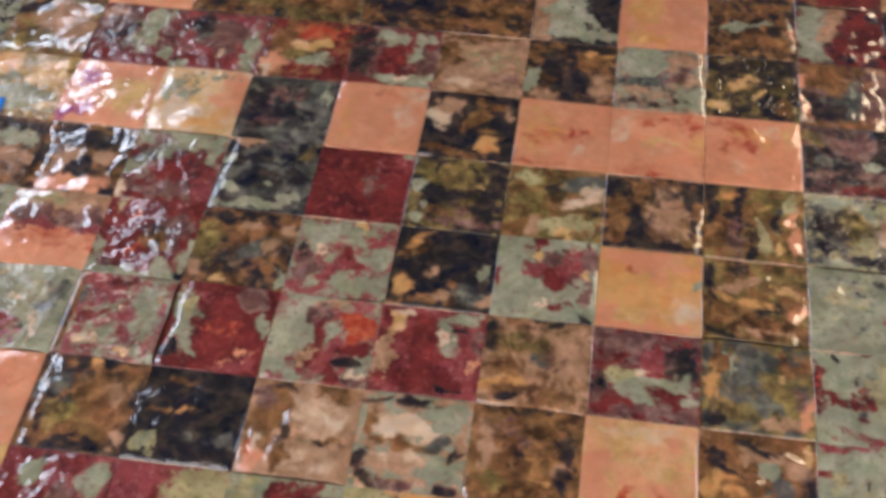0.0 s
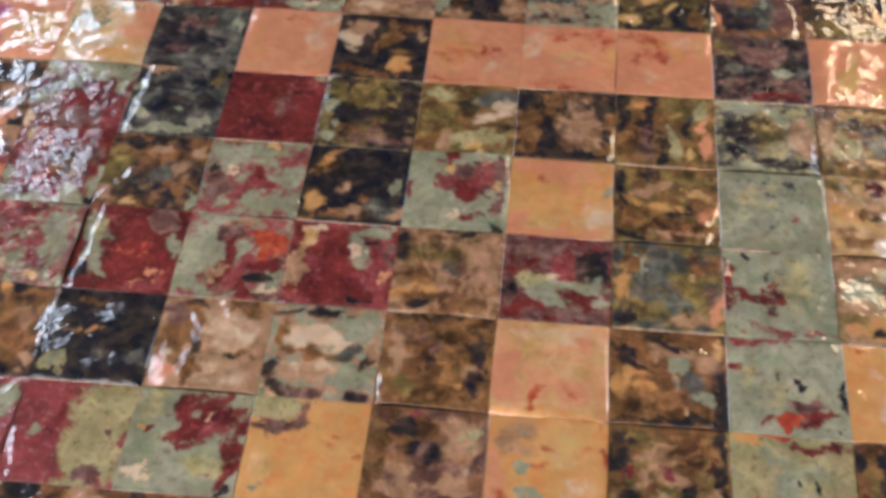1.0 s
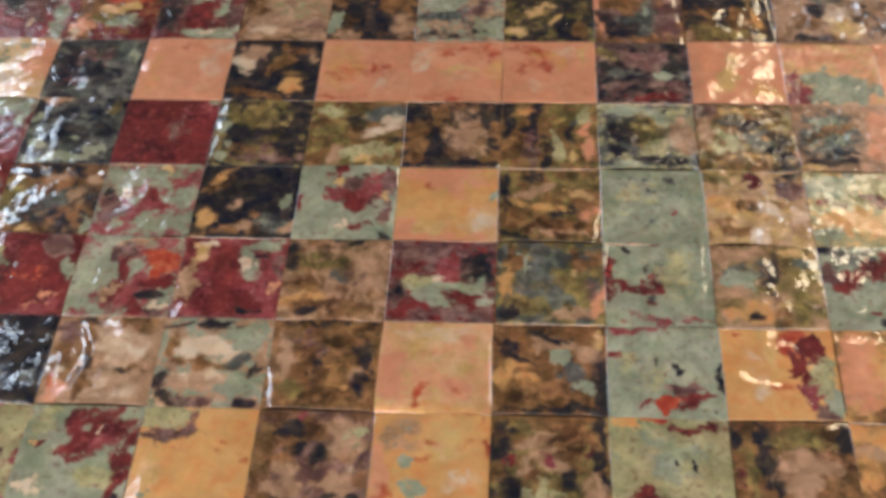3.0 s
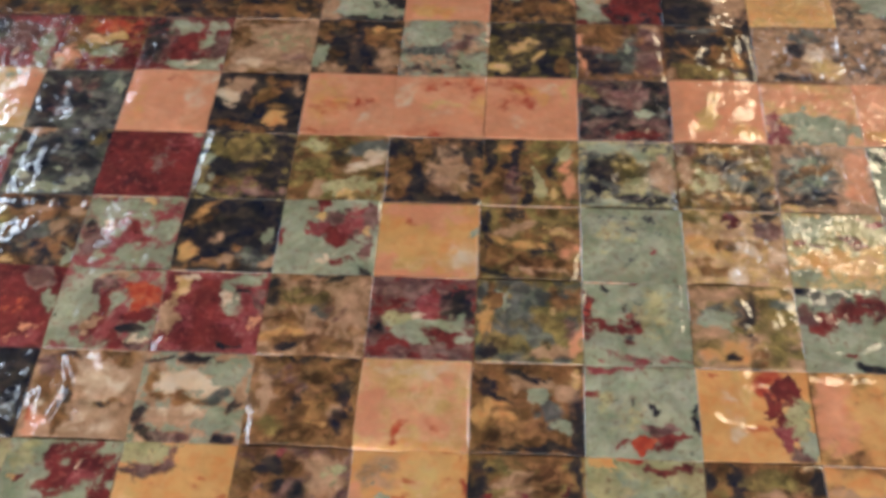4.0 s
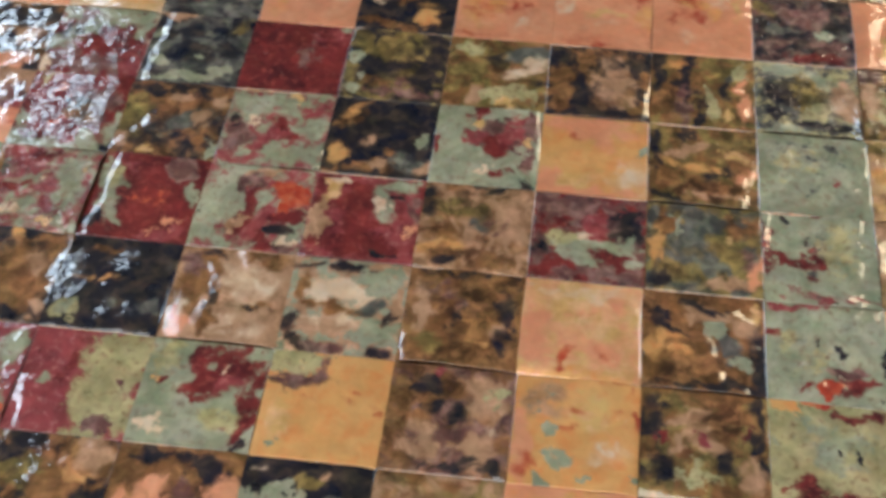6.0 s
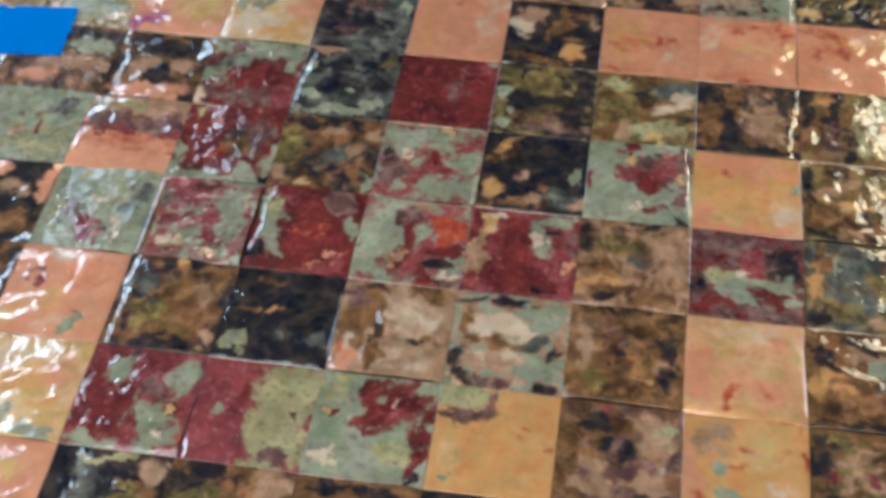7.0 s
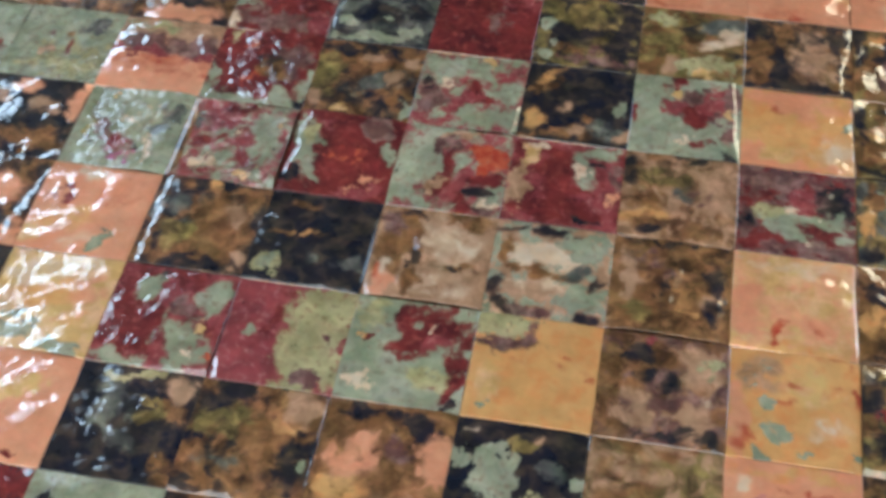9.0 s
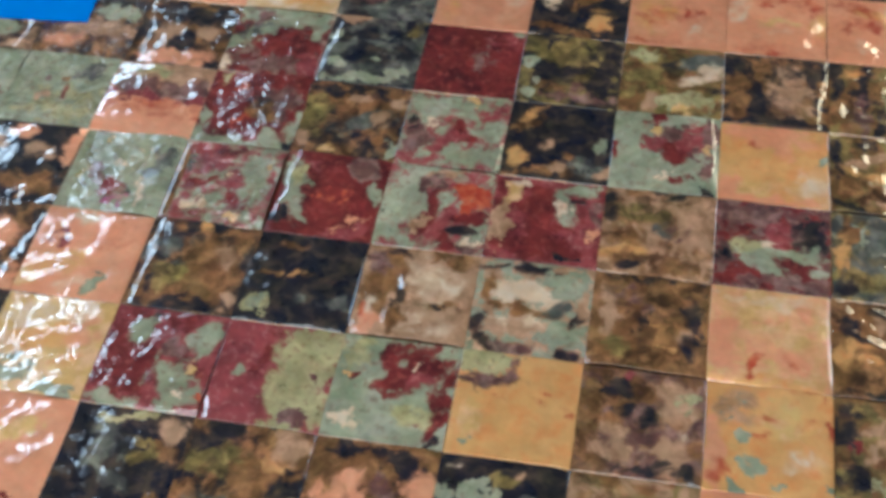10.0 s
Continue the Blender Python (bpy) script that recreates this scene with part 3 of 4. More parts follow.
# pale streaks beside the creases are white sparkle painted in
tile(0, 4, "sage+violet", ("violet", .3, .15, .2, .14), ("slate", .12, .3, .1, .12, 0, .5), ("red", .45, .1, .14, .06), ("cream", .4, .42, .3, .03, -25, .7), ("red", .25, .5, .2, .04, -25), ("violet", .55, .5, .2, .08, -20, .7), ("sage", .8, .4, .16, .3), ("cream", .3, .75, .16, .1, 0, .6), ("red", .35, .9, .12, .06), ("gold", .72, .85, .05, .05), ("gold", .95, .25, .05, .1, 0, .6), ("red", .65, .7, .1, .05, -30), ("sage", .5, .7, .1, .1), crinkle=.75, creases=((.1, .6, .6, .35, .25), (.4, .85, .9, .5, .25), (.2, .9, .5, .7, .25)))
tile(1, 4, "red", ("sage", .13, .45, .13, .38, -15), ("ochre", .12, .3, .06, .12), ("black", .1, .82, .12, .1), ("sage", .3, .75, .2, .035, 40), ("violet", .75, .9, .22, .07, -25), ("copper", .75, .8, .2, .04, -28, .7), ("red", .6, .3, .3, .2), ("mauve", .8, .15, .16, .12), ("sage", .9, .45, .06, .12), ("vermilion", .5, .5, .2, .1, -20, .4), ("violet", .3, .2, .12, .1, 0, .6))
tile(2, 4, "sage+violet", ("sage", .16, .5, .16, .55, 18), ("mauve", .42, .25, .14, .16, 20), ("red", .45, .6, .12, .25, 15), ("sage", .55, .45, .05, .16, 10), ("vermilion", .8, .35, .19, .18), ("red", .8, .55, .18, .05), ("tan", .38, .7, .1, .12), ("black", .78, .72, .14, .08), ("red", .62, .85, .1, .14), ("cream", .88, .85, .1, .05), ("mauve", .85, .93, .14, .06), ("tan", .55, .08, .2, .05, -20), ("violet", .6, .6, .05, .2, 10), crinkle=.25)
tile(3, 4, "red+violet", ("sage", .78, .06, .22, .06), ("sage", .62, .3, .08, .2, -18), ("cream", .62, .35, .05, .1, -18), ("gold", .16, .2, .1, .13), ("tan", .1, .62, .1, .3), ("cream", .3, .1, .14, .05, 25), ("red", .45, .45, .16, .3), ("violet", .82, .68, .12, .2, 30), ("black", .76, .22, .09, .045), ("mauve", .92, .3, .08, .16), ("black", .72, .96, .16, .04), ("red", .4, .8, .25, .1), ("copper", .88, .6, .05, .12, 20, .5))
tile(4, 4, "brown+tan", ("black", .10, .22, .1, .17), ("olive", .4, .3, .22, .16, 0, .7), ("slate", .56, .48, .1, .12, 0, .6), ("amber", .18, .78, .2, .09, 0, .7), ("brown", .5, .85, .35, .08), ("tan", .85, .4, .14, .3), ("tan", .7, .62, .035, .16, 35), ("black", .28, .96, .12, .04), ("black", .55, .04, .14, .04), ("brown", .25, .6, .16, .1), ("mauve", .7, .5, .1, .1, 0, .5))
tile(5, 4, "red+mauve", ("mauve", .3, .15, .3, .14), ("black", .85, .35, .14, .18), ("sage", .75, .58, .22, .06), ("sage", .88, .52, .06, .09), ("sage", .38, .6, .2, .12), ("ochre", .25, .55, .1, .08), ("black", .08, .62, .09, .08), ("red", .7, .7, .2, .04, 8), ("sage", .9, .78, .09, .06), ("red", .2, .88, .2, .08), ("violet", .55, .4, .14, .12, -20, .7), ("cream", .45, .5, .1, .04, -20, .5), ("sage", .5, .78, .12, .05), ("mauve", .5, .93, .4, .06))
tile(6, 4, "slate+olive", ("slate", .42, .4, .2, .35), ("amber", .08, .45, .05, .3, 0, .6), ("brown", .12, .2, .08, .16), ("sage", .22, .2, .03, .16, -12), ("olive", .7, .45, .16, .3), ("brown", .85, .25, .12, .16, 0, .7), ("tan", .75, .9, .2, .05), ("black", .12, .88, .08, .09), ("copper", .93, .75, .05, .18), ("mauve", .82, .65, .08, .14, 0, .6), ("gold", .72, .38, .06, .05, 0, .6))
tile(7, 4, "sage", ("ochre", .65, .35, .2, .25, 0, .5), ("slate", .45, .4, .1, .3, 10, .4), ("red", .05, .4, .06, .3), ("vermilion", .06, .35, .05, .12, 0, .7), ("red", .3, .48, .2, .035, -15), ("red", .38, .55, .12, .04, -25), ("black", .28, .06, .07, .04), ("red", .5, .04, .1, .04), ("black", .37, .32, .04, .04), ("red", .4, .7, .08, .05), ("violet", .6, .9, .4, .05, 0, .6), ("mauve", .3, .88, .2, .06, 0, .5), crinkle=.10)
tile(8, 4, "olive+tan", ("slate", .3, .3, .2, .12), ("sage", .25, .42, .2, .12), ("black", .56, .35, .055, .3), ("amber", .35, .8, .2, .14, 0, .6), ("black", .32, .82, .055, .08), ("tan", .2, .05, .3, .05), ("olive", .78, .45, .16, .4), ("slate", .85, .25, .12, .1), ("gold", .75, .06, .2, .05, 0, .7), ("brown", .58, .85, .06, .14))
tile(9, 4, "sage", ("slate", .3, .12, .2, .1), ("red", .65, .25, .25, .16, -15), ("red", .25, .4, .25, .12), ("mauve", .1, .3, .1, .12), ("sage", .5, .65, .3, .1), ("red", .4, .82, .12, .05), ("black", .1, .06, .1, .05), ("sage", .85, .75, .16, .12), ("black", .6, .95, .14, .05))
tile(10, 4, "sage+black")

# row 5
tile(-3, 5, "brown+black")
tile(-2, 5, "brown+black", ("copper", .6, .4, .2, .2), ("black", .35, .3, .2, .2), ("copper", .85, .85, .16, .14), ("black", .7, .7, .1, .1), ("tan", .2, .6, .1, .14))
# pale spots on this copper are highlights given as colour
tile(-1, 5, "copper", ("cream", .55, .8, .3, .06, -25, .5), ("sage", .68, .82, .08, .16, 20), ("amber", .3, .65, .3, .12, -20, .6), ("cream", .35, .15, .12, .07), ("vermilion", .7, .3, .2, .2, 0, .2), ("gold", .08, .85, .1, .08), ("violet", .2, .35, .1, .14, 0, .3), crinkle=.12, creases=((.2, .05, .35, .35, .2), (.05, .7, .7, .45, .15), (.5, .1, .95, .2, .1), (.05, .95, .6, .6, .15)))
tile(0, 5, "brown+black", ("slate", .2, .35, .16, .25, 0, .6), ("brown", .6, .5, .3, .28), ("tan", .75, .35, .14, .12, 0, .6), ("black", .45, .1, .3, .09), ("amber", .5, .08, .08, .05), ("black", .5, .93, .4, .06), ("brown", .45, .75, .2, .1), ("olive", .3, .65, .12, .12), ("tan", .9, .85, .08, .08))
# the grey streak low on the right is painted sheen
tile(1, 5, "black", ("ochre", .2, .78, .14, .12), ("sage", .17, .75, .08, .08), ("brown", .42, .47, .3, .035, 4), ("brown", .3, .1, .1, .04), ("black", .6, .25, .4, .2), ("slate", .7, .7, .2, .05, 5, .6), ("amber", .4, .46, .12, .02, 4, .6), crinkle=.2, creases=((.1, .3, .9, .35, .15), (.1, .5, .9, .58, .12)))
# brown margins are patina; thin dark lines on the folds paint their shade
tile(2, 5, "tan", ("cream", .66, .38, .28, .25, 0, .4), ("cream", .62, .82, .3, .12, 0, .4), ("brown", .17, .35, .16, .45, 10), ("mauve", .12, .2, .1, .16), ("brown", .82, .08, .22, .1), ("black", .32, .07, .16, .06), ("brown", .34, .6, .05, .35), ("black", .33, .55, .025, .2), ("brown", .68, .6, .33, .03, 8), ("copper", .1, .82, .1, .16), ("cream", .12, .6, .05, .08), ("brown", .3, .25, .09, .16), ("black", .72, .62, .2, .012, 8), ("vermilion", .05, .7, .04, .1, 0, .6), crinkle=.12, creases=((.3, .15, .42, .45, .3), (.42, .45, .3, .85, .32), (.3, .85, .6, .98, .32), (.4, .55, .95, .68, -.25), (.55, .05, .7, .3, .25), (.1, .5, .2, .95, .25)))
tile(3, 5, "tan+sage", ("cream", .4, .35, .3, .14), ("brown", .38, .52, .3, .03, 10), ("cream", .35, .68, .25, .09, 0, .6), ("tan", .35, .72, .2, .07), ("black", .35, .06, .35, .05), ("sage", .78, .28, .14, .2, -25), ("brown", .1, .3, .06, .16), ("black", .06, .72, .05, .12, 20), ("black", .16, .9, .12, .05, 15), ("slate", .7, .5, .12, .05, -40), ("sage", .78, .75, .16, .12), ("black", .88, .6, .1, .06, -30), ("black", .88, .94, .12, .06), ("mauve", .35, .92, .2, .06), ("tan", .93, .4, .05, .12), creases=((.1, .5, .55, .3, .25), (.55, .3, .9, .1, .3), (.45, .95, .7, .5, .3)))
tile(4, 5, "brown", ("tan", .14, .4, .07, .3), ("brown", .5, .2, .3, .14), ("black", .85, .5, .08, .4, 0, .6), ("black", .42, .55, .04, .3, 0, .7), ("amber", .68, .55, .14, .2, 0, .35), ("mauve", .3, .25, .14, .14, 0, .5), ("olive", .2, .82, .14, .1), ("black", .5, .03, .5, .035), ("tan", .8, .6, .06, .07, 0, .6), ("brown", .6, .85, .2, .1), creases=((.52, .3, .42, .9, .3), (.15, .2, .3, .6, .2)))
tile(5, 5, "copper+gold", ("gold", .3, .3, .25, .18, 0, .5), ("gold", .66, .45, .14, .2, 0, .4), ("vermilion", .38, .76, .08, .05, -30), ("vermilion", .32, .9, .04, .06, 0, .6), ("copper", .68, .75, .12, .12), ("vermilion", .66, .75, .07, .09, 0, .3), ("cream", .5, .1, .5, .05, 0, .5), ("copper", .12, .6, .1, .3), ("amber", .5, .96, .4, .03), creases=((.05, .12, .95, .1, .15), (.1, .22, .9, .26, .12), (.2, .1, .3, .5, .1)))
# the black strip at the bottom edge is painted shadow of the joint
tile(6, 5, "brown", ("tan", .55, .25, .22, .08, 25), ("amber", .2, .55, .2, .2, 0, .4), ("sage", .6, .46, .07, .16, -38), ("slate", .72, .62, .1, .12, -25), ("sage", .78, .7, .08, .08), ("black", .15, .28, .1, .09), ("black", .45, .15, .25, .03, 20), ("black", .93, .6, .07, .3), ("black", .32, .4, .14, .035, 40), ("gold", .92, .2, .05, .14, 0, .7), ("black", .5, .97, .5, .04), ("tan", .85, .4, .1, .08), ("brown", .45, .8, .2, .1), creases=((.1, .3, .5, .55, .25), (.5, .55, .6, .9, .25), (.3, .1, .95, .3, .25), (.05, .1, .3, .3, .2)))
tile(7, 5, "sage", ("ochre", .3, .5, .2, .25, 0, .4), ("red", .55, .86, .2, .05, -5), ("vermilion", .5, .88, .1, .06), ("red", .07, .36, .06, .07), ("mauve", .65, .68, .14, .09), ("red", .3, .85, .14, .035, -20), ("black", .96, .6, .05, .15), ("black", .5, .42, .035, .04), ("black", .61, .42, .03, .05), ("red", .78, .78, .12, .04), ("violet", .3, .04, .4, .04, 0, .6), ("mauve", .48, .55, .03, .1, 0, .5), crinkle=.14)
tile(8, 5, "amber", ("vermilion", .66, .15, .12, .2), ("red", .8, .2, .1, .2), ("red", .66, .45, .07, .16, 0, .8), ("ochre", .84, .55, .13, .22), ("vermilion", .52, .68, .14, .05, 0, .8), ("violet", .72, .72, .1, .14), ("sage", .92, .8, .08, .16), ("cream", .28, .5, .08, .25, -15, .5), ("gold", .42, .2, .08, .25, -10, .5), ("cream", .35, .7, .12, .08, -30, .4), ("vermilion", .15, .06, .06, .04, 0, .6), ("amber", .35, .92, .35, .07), ("mauve", .85, .9, .08, .08), creases=((.1, .55, .4, .7, .2), (.4, .7, .3, .95, .2), (.45, .05, .35, .4, .15)))
tile(9, 5, "amber+brown", ("copper", .2, .5, .2, .4), ("amber", .6, .5, .3, .4))

# row 6
tile(-3, 6, "black+brown")
tile(-2, 6, "violet+black", ("tan", .7, .4, .2, .2), ("black", .8, .1, .2, .1))
tile(-1, 6, "gold", ("cream", .3, .2, .3, .14, 0, .5), ("sage", .35, .78, .16, .1, 0, .7), ("sage", .75, .93, .2, .05), ("amber", .45, .45, .35, .12, -15), ("copper", .8, .35, .18, .14, -20, .7), ("amber", .75, .65, .2, .08, -20, .6), ("cream", .15, .6, .1, .2, 0, .5), creases=((.15, .05, .2, .45, .25), (.05, .3, .9, .15, .15), (.1, .6, .8, .3, .12)))
tile(0, 6, "red+violet", ("slate", .35, .2, .08, .16, 25, .5), ("sage", .3, .25, .1, .12, 20), ("sage", .75, .75, .18, .2), ("cream", .75, .85, .08, .08, 0, .4), ("sage", .45, .6, .05, .3, 25), ("red", .35, .65, .1, .28, 20), ("violet", .55, .3, .2, .14, 0, .7), ("sage", .88, .25, .1, .2, 20), ("mauve", .65, .4, .14, .1), ("red", .12, .6, .12, .25), ("sage", .25, .95, .2, .05), ("violet", .5, .85, .08, .12), ("gold", .85, .55, .05, .07), ("vermilion", .92, .8, .05, .06, 0, .5), crinkle=.15)
tile(1, 6, "violet", ("violet", .2, .5, .3, .6), ("red", .42, .3, .08, .3, 0, .6), ("ochre", .75, .25, .25, .3), ("ochre", .72, .72, .2, .3), ("ochre", .85, .5, .16, .5), ("sage", .22, .48, .04, .05, 25), ("mauve", .78, .88, .1, .1), ("mauve", .85, .45, .04, .04), ("ochre", .55, .6, .07, .14), crinkle=.06)
# pale spot at lower left: a reflection of light, painted on
tile(2, 6, "sage", ("ochre", .15, .15, .16, .16, 0, .6), ("red", .72, .25, .26, .22), ("red", .5, .48, .14, .12), ("red", .45, .2, .07, .16), ("red", .9, .62, .1, .14), ("amber", .1, .38, .1, .05, 0, .6), ("violet", .75, .4, .12, .08, 0, .6), ("sage", .35, .75, .25, .14), ("cream", .2, .85, .14, .1, 0, .5), ("ochre", .7, .75, .16, .1), ("red", .85, .85, .06, .06), ("black", .92, .95, .08, .05), ("cream", .65, .28, .04, .04), ("red", .18, .4, .06, .03, -20))
tile(3, 6, "amber", ("ochre", .2, .08, .28, .16), ("mauve", .32, .26, .2, .07, -5), ("mauve", .47, .14, .05, .12), ("mauve", .1, .3, .12, .05), ("gold", .14, .72, .1, .2, 0, .7), ("vermilion", .72, .36, .05, .02, 20, .6), ("vermilion", .9, .44, .05, .05, 0, .5), ("vermilion", .66, .48, .08, .03, 0, .5), ("vermilion", .35, .45, .1, .02, 10, .4), ("sage", .15, .88, .06, .04, 0, .7), ("vermilion", .7, .15, .05, .04, 0, .4), ("amber", .6, .7, .3, .2), creases=((.15, .4, .12, .95, .1), (.5, .4, .9, .6, .06)))
tile(4, 6, "mauve+brown", ("brown", .4, .25, .25, .14), ("black", .5, .42, .18, .08, 20), ("black", .3, .18, .14, .07), ("tan", .8, .25, .14, .2), ("ochre", .85, .3, .08, .1, 0, .6), ("tan", .32, .72, .16, .16), ("mauve", .3, .7, .1, .1, 0, .4), ("tan", .75, .75, .14, .18), ("cream", .85, .55, .08, .06, 0, .6), ("black", .55, .93, .35, .05), ("violet", .38, .06, .07, .05), ("brown", .1, .5, .1, .3), ("black", .9, .92, .1, .07), ("mauve", .5, .6, .08, .25, 0, .6))
tile(5, 6, "amber", ("tan", .25, .22, .2, .16, 0, .6), ("sage", .2, .2, .12, .1, 0, .35), ("copper", .06, .6, .07, .3), ("vermilion", .7, .36, .06, .05, 0, .6), ("vermilion", .92, .35, .05, .1), ("sage", .3, .5, .07, .05), ("vermilion", .42, .5, .05, .05, 0, .7), ("sage", .35, .75, .1, .06), ("sage", .55, .88, .06, .035), ("sage", .95, .9, .06, .05), ("vermilion", .1, .82, .07, .07, 0, .5), ("gold", .62, .35, .2, .2, 0, .6), ("vermilion", .5, .28, .06, .03, 0, .4), ("sage", .22, .93, .06, .03), ("cream", .75, .7, .14, .1, 0, .3), ("vermilion", .85, .05, .14, .03, 0, .5))
tile(6, 6, "brown+olive", ("tan", .5, .42, .1, .16, -30), ("violet", .5, .42, .06, .08, -30, .6), ("tan", .35, .25, .16, .06, -20), ("black", .1, .25, .1, .2), ("ochre", .45, .78, .2, .12, 0, .6), ("black", .92, .35, .07, .4), ("red", .8, .3, .06, .12, 30, .5), ("tan", .3, .5, .06, .1, 20), ("black", .12, .75, .1, .18), ("brown", .65, .2, .1, .2, 30), ("black", .65, .6, .06, .14, -20), ("red", .15, .45, .06, .08, 0, .5), ("tan", .85, .75, .1, .12))
tile(7, 6, "ochre", ("sage", .45, .4, .4, .22, 0, .6), ("vermilion", .3, .03, .3, .03), ("red", .78, .08, .22, .05), ("red", .5, .88, .3, .1, 5), ("red", .3, .75, .1, .08), ("brown", .75, .9, .2, .08), ("amber", .12, .06, .14, .04), ("black", .5, .42, .04, .035, 0, .8), ("black", .68, .4, .025, .04, 0, .6), ("ochre", .2, .5, .16, .3))
tile(8, 6, "brown", ("black", .3, .45, .07, .6), ("black", .06, .2, .08, .16), ("black", .9, .2, .12, .12), ("tan", .62, .55, .25, .25), ("olive", .55, .2, .2, .12), ("red", .06, .6, .06, .12, 0, .5), ("brown", .8, .75, .16, .14), ("olive", .15, .5, .06, .3))
tile(9, 6, "amber+brown", ("tan", .4, .25, .35, .12), ("amber", .4, .12, .4, .08), ("brown", .5, .75, .4, .2))

# row 7
tile(-2, 7, "brown+black")
tile(-1, 7, "copper", ("gold", .5, .4, .3, .1, -30), ("copper", .6, .7, .3, .2), ("red", .3, .95, .5, .04), creases=((.2, .6, .8, .1, .2), (.5, .9, .95, .4, .15)))
# grey spots on the black paint in a broad bluish reflection
tile(0, 7, "black", ("slate", .3, .3, .14, .25, 15), ("slate", .45, .65, .2, .06, 30), ("ochre", .45, .06, .25, .05), ("tan", .85, .12, .12, .12), ("brown", .85, .35, .14, .1), ("olive", .72, .42, .12, .05, -20), ("brown", .9, .85, .08, .12), ("olive", .6, .28, .14, .025, 20), ("black", .5, .85, .4, .1), ("slate", .55, .4, .06, .08), crinkle=.2, creases=((.35, .1, .25, .7, .25), (.25, .7, .6, .6, .15), (.45, .35, .6, .3, .15), (.6, .3, .65, .5, .15)))
tile(1, 7, "black+brown", ("amber", .7, .25, .12, .16, 35, .7), ("brown", .6, .4, .12, .25, 35), ("tan", .85, .15, .12, .12), ("olive", .25, .35, .2, .12), ("olive", .4, .25, .16, .05, 20), ("black", .85, .6, .12, .2), ("black", .3, .1, .2, .08), ("sage", .88, .65, .03, .08, 25), ("brown", .5, .7, .14, .14), ("slate", .3, .75, .2, .05, -10, .6), crinkle=.2)
tile(2, 7, "brown", ("copper", .3, .5, .22, .22, 0, .7), ("black", .35, .08, .3, .06), ("black", .75, .2, .2, .09, 10), ("copper", .88, .45, .12, .2), ("tan", .7, .85, .2, .12), ("amber", .2, .8, .2, .12, 0, .7), ("brown", .6, .6, .1, .2), ("mauve", .6, .4, .1, .1), ("black", .85, .8, .1, .06))
tile(3, 7, "black", ("sage", .08, .36, .08, .1), ("cream", .1, .1, .1, .03, -60, .8), ("sage", .34, .5, .16, .14), ("sage", .3, .3, .07, .14, 25), ("sage", .45, .36, .05, .1), ("ochre", .64, .7, .12, .11), ("black", .59, .68, .025, .035), ("black", .7, .7, .025, .035), ("sage", .1, .85, .14, .06), ("slate", .4, .75, .12, .07), ("sage", .85, .62, .06, .05, 30), ("olive", .55, .16, .14, .04), ("tan", .68, .12, .05, .04), ("slate", .8, .35, .07, .05, 20), ("sage", .95, .45, .04, .08), ("slate", .9, .85, .08, .06))
tile(4, 7, "tan+olive", ("brown", .3, .4, .25, .3, 0, .5), ("tan", .7, .4, .1, .5, 0, .5), ("olive", .85, .5, .12, .5, 0, .6), ("sage", .12, .8, .08, .06), ("sage", .3, .85, .05, .04), ("brown", .5, .05, .5, .05, 0, .6))
tile(5, 7, "copper", ("purple", .3, .4, .1, .05, 25, .6), ("purple", .72, .42, .07, .08, 0, .7), ("amber", .5, .08, .5, .06, 0, .6), ("copper", .5, .7, .5, .3), ("cream", .12, .2, .06, .06, 0, .6), ("vermilion", .6, .25, .2, .03, 5, .4))
tile(6, 7, "black+brown", ("brown", .4, .4, .2, .2))
tile(7, 7, "red+sage", ("brown", .5, .2, .4, .1))
tile(8, 7, "brown+tan", ("black", .3, .3, .08, .4))
tile(9, 7, "tan+brown")

# row 8
tile(-2, 8, "red+black")
tile(-1, 8, "red+black", ("red", .5, .2, .5, .2))
tile(0, 8, "sage", ("black", .2, .3, .1, .1), ("tan", .6, .4, .2, .2), crinkle=.3)
tile(1, 8, "black+brown", ("olive", .4, .3, .2, .1))
tile(2, 8, "brown+tan", ("black", .5, .3, .2, .2))
tile(3, 8, "brown+black")
tile(4, 8, "copper+tan")


spare = random.Random(5)
KINDS = ("brown", "brown+black", "red+sage", "copper", "amber", "sage", "olive+brown", "black+brown", "red", "tan+black")


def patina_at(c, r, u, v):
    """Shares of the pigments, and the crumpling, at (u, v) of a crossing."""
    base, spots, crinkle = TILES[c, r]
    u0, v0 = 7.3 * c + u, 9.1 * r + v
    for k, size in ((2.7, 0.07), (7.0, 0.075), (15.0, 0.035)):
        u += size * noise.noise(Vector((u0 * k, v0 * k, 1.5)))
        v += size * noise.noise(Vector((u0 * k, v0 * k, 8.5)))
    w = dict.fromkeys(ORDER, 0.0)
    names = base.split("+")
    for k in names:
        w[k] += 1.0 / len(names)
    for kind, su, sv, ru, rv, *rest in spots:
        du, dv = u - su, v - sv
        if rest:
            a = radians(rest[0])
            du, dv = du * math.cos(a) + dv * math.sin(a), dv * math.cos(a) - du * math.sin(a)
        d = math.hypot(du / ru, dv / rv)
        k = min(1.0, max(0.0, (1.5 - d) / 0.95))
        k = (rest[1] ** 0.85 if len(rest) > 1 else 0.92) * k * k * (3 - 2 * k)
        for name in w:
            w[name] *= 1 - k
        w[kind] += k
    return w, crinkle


for c in range(C0, C1):
    for r in range(R0, R1):
        pick = spare.choice(KINDS)
        if (c, r) not in TILES:
            TILES[c, r] = (pick, (), 0.15)

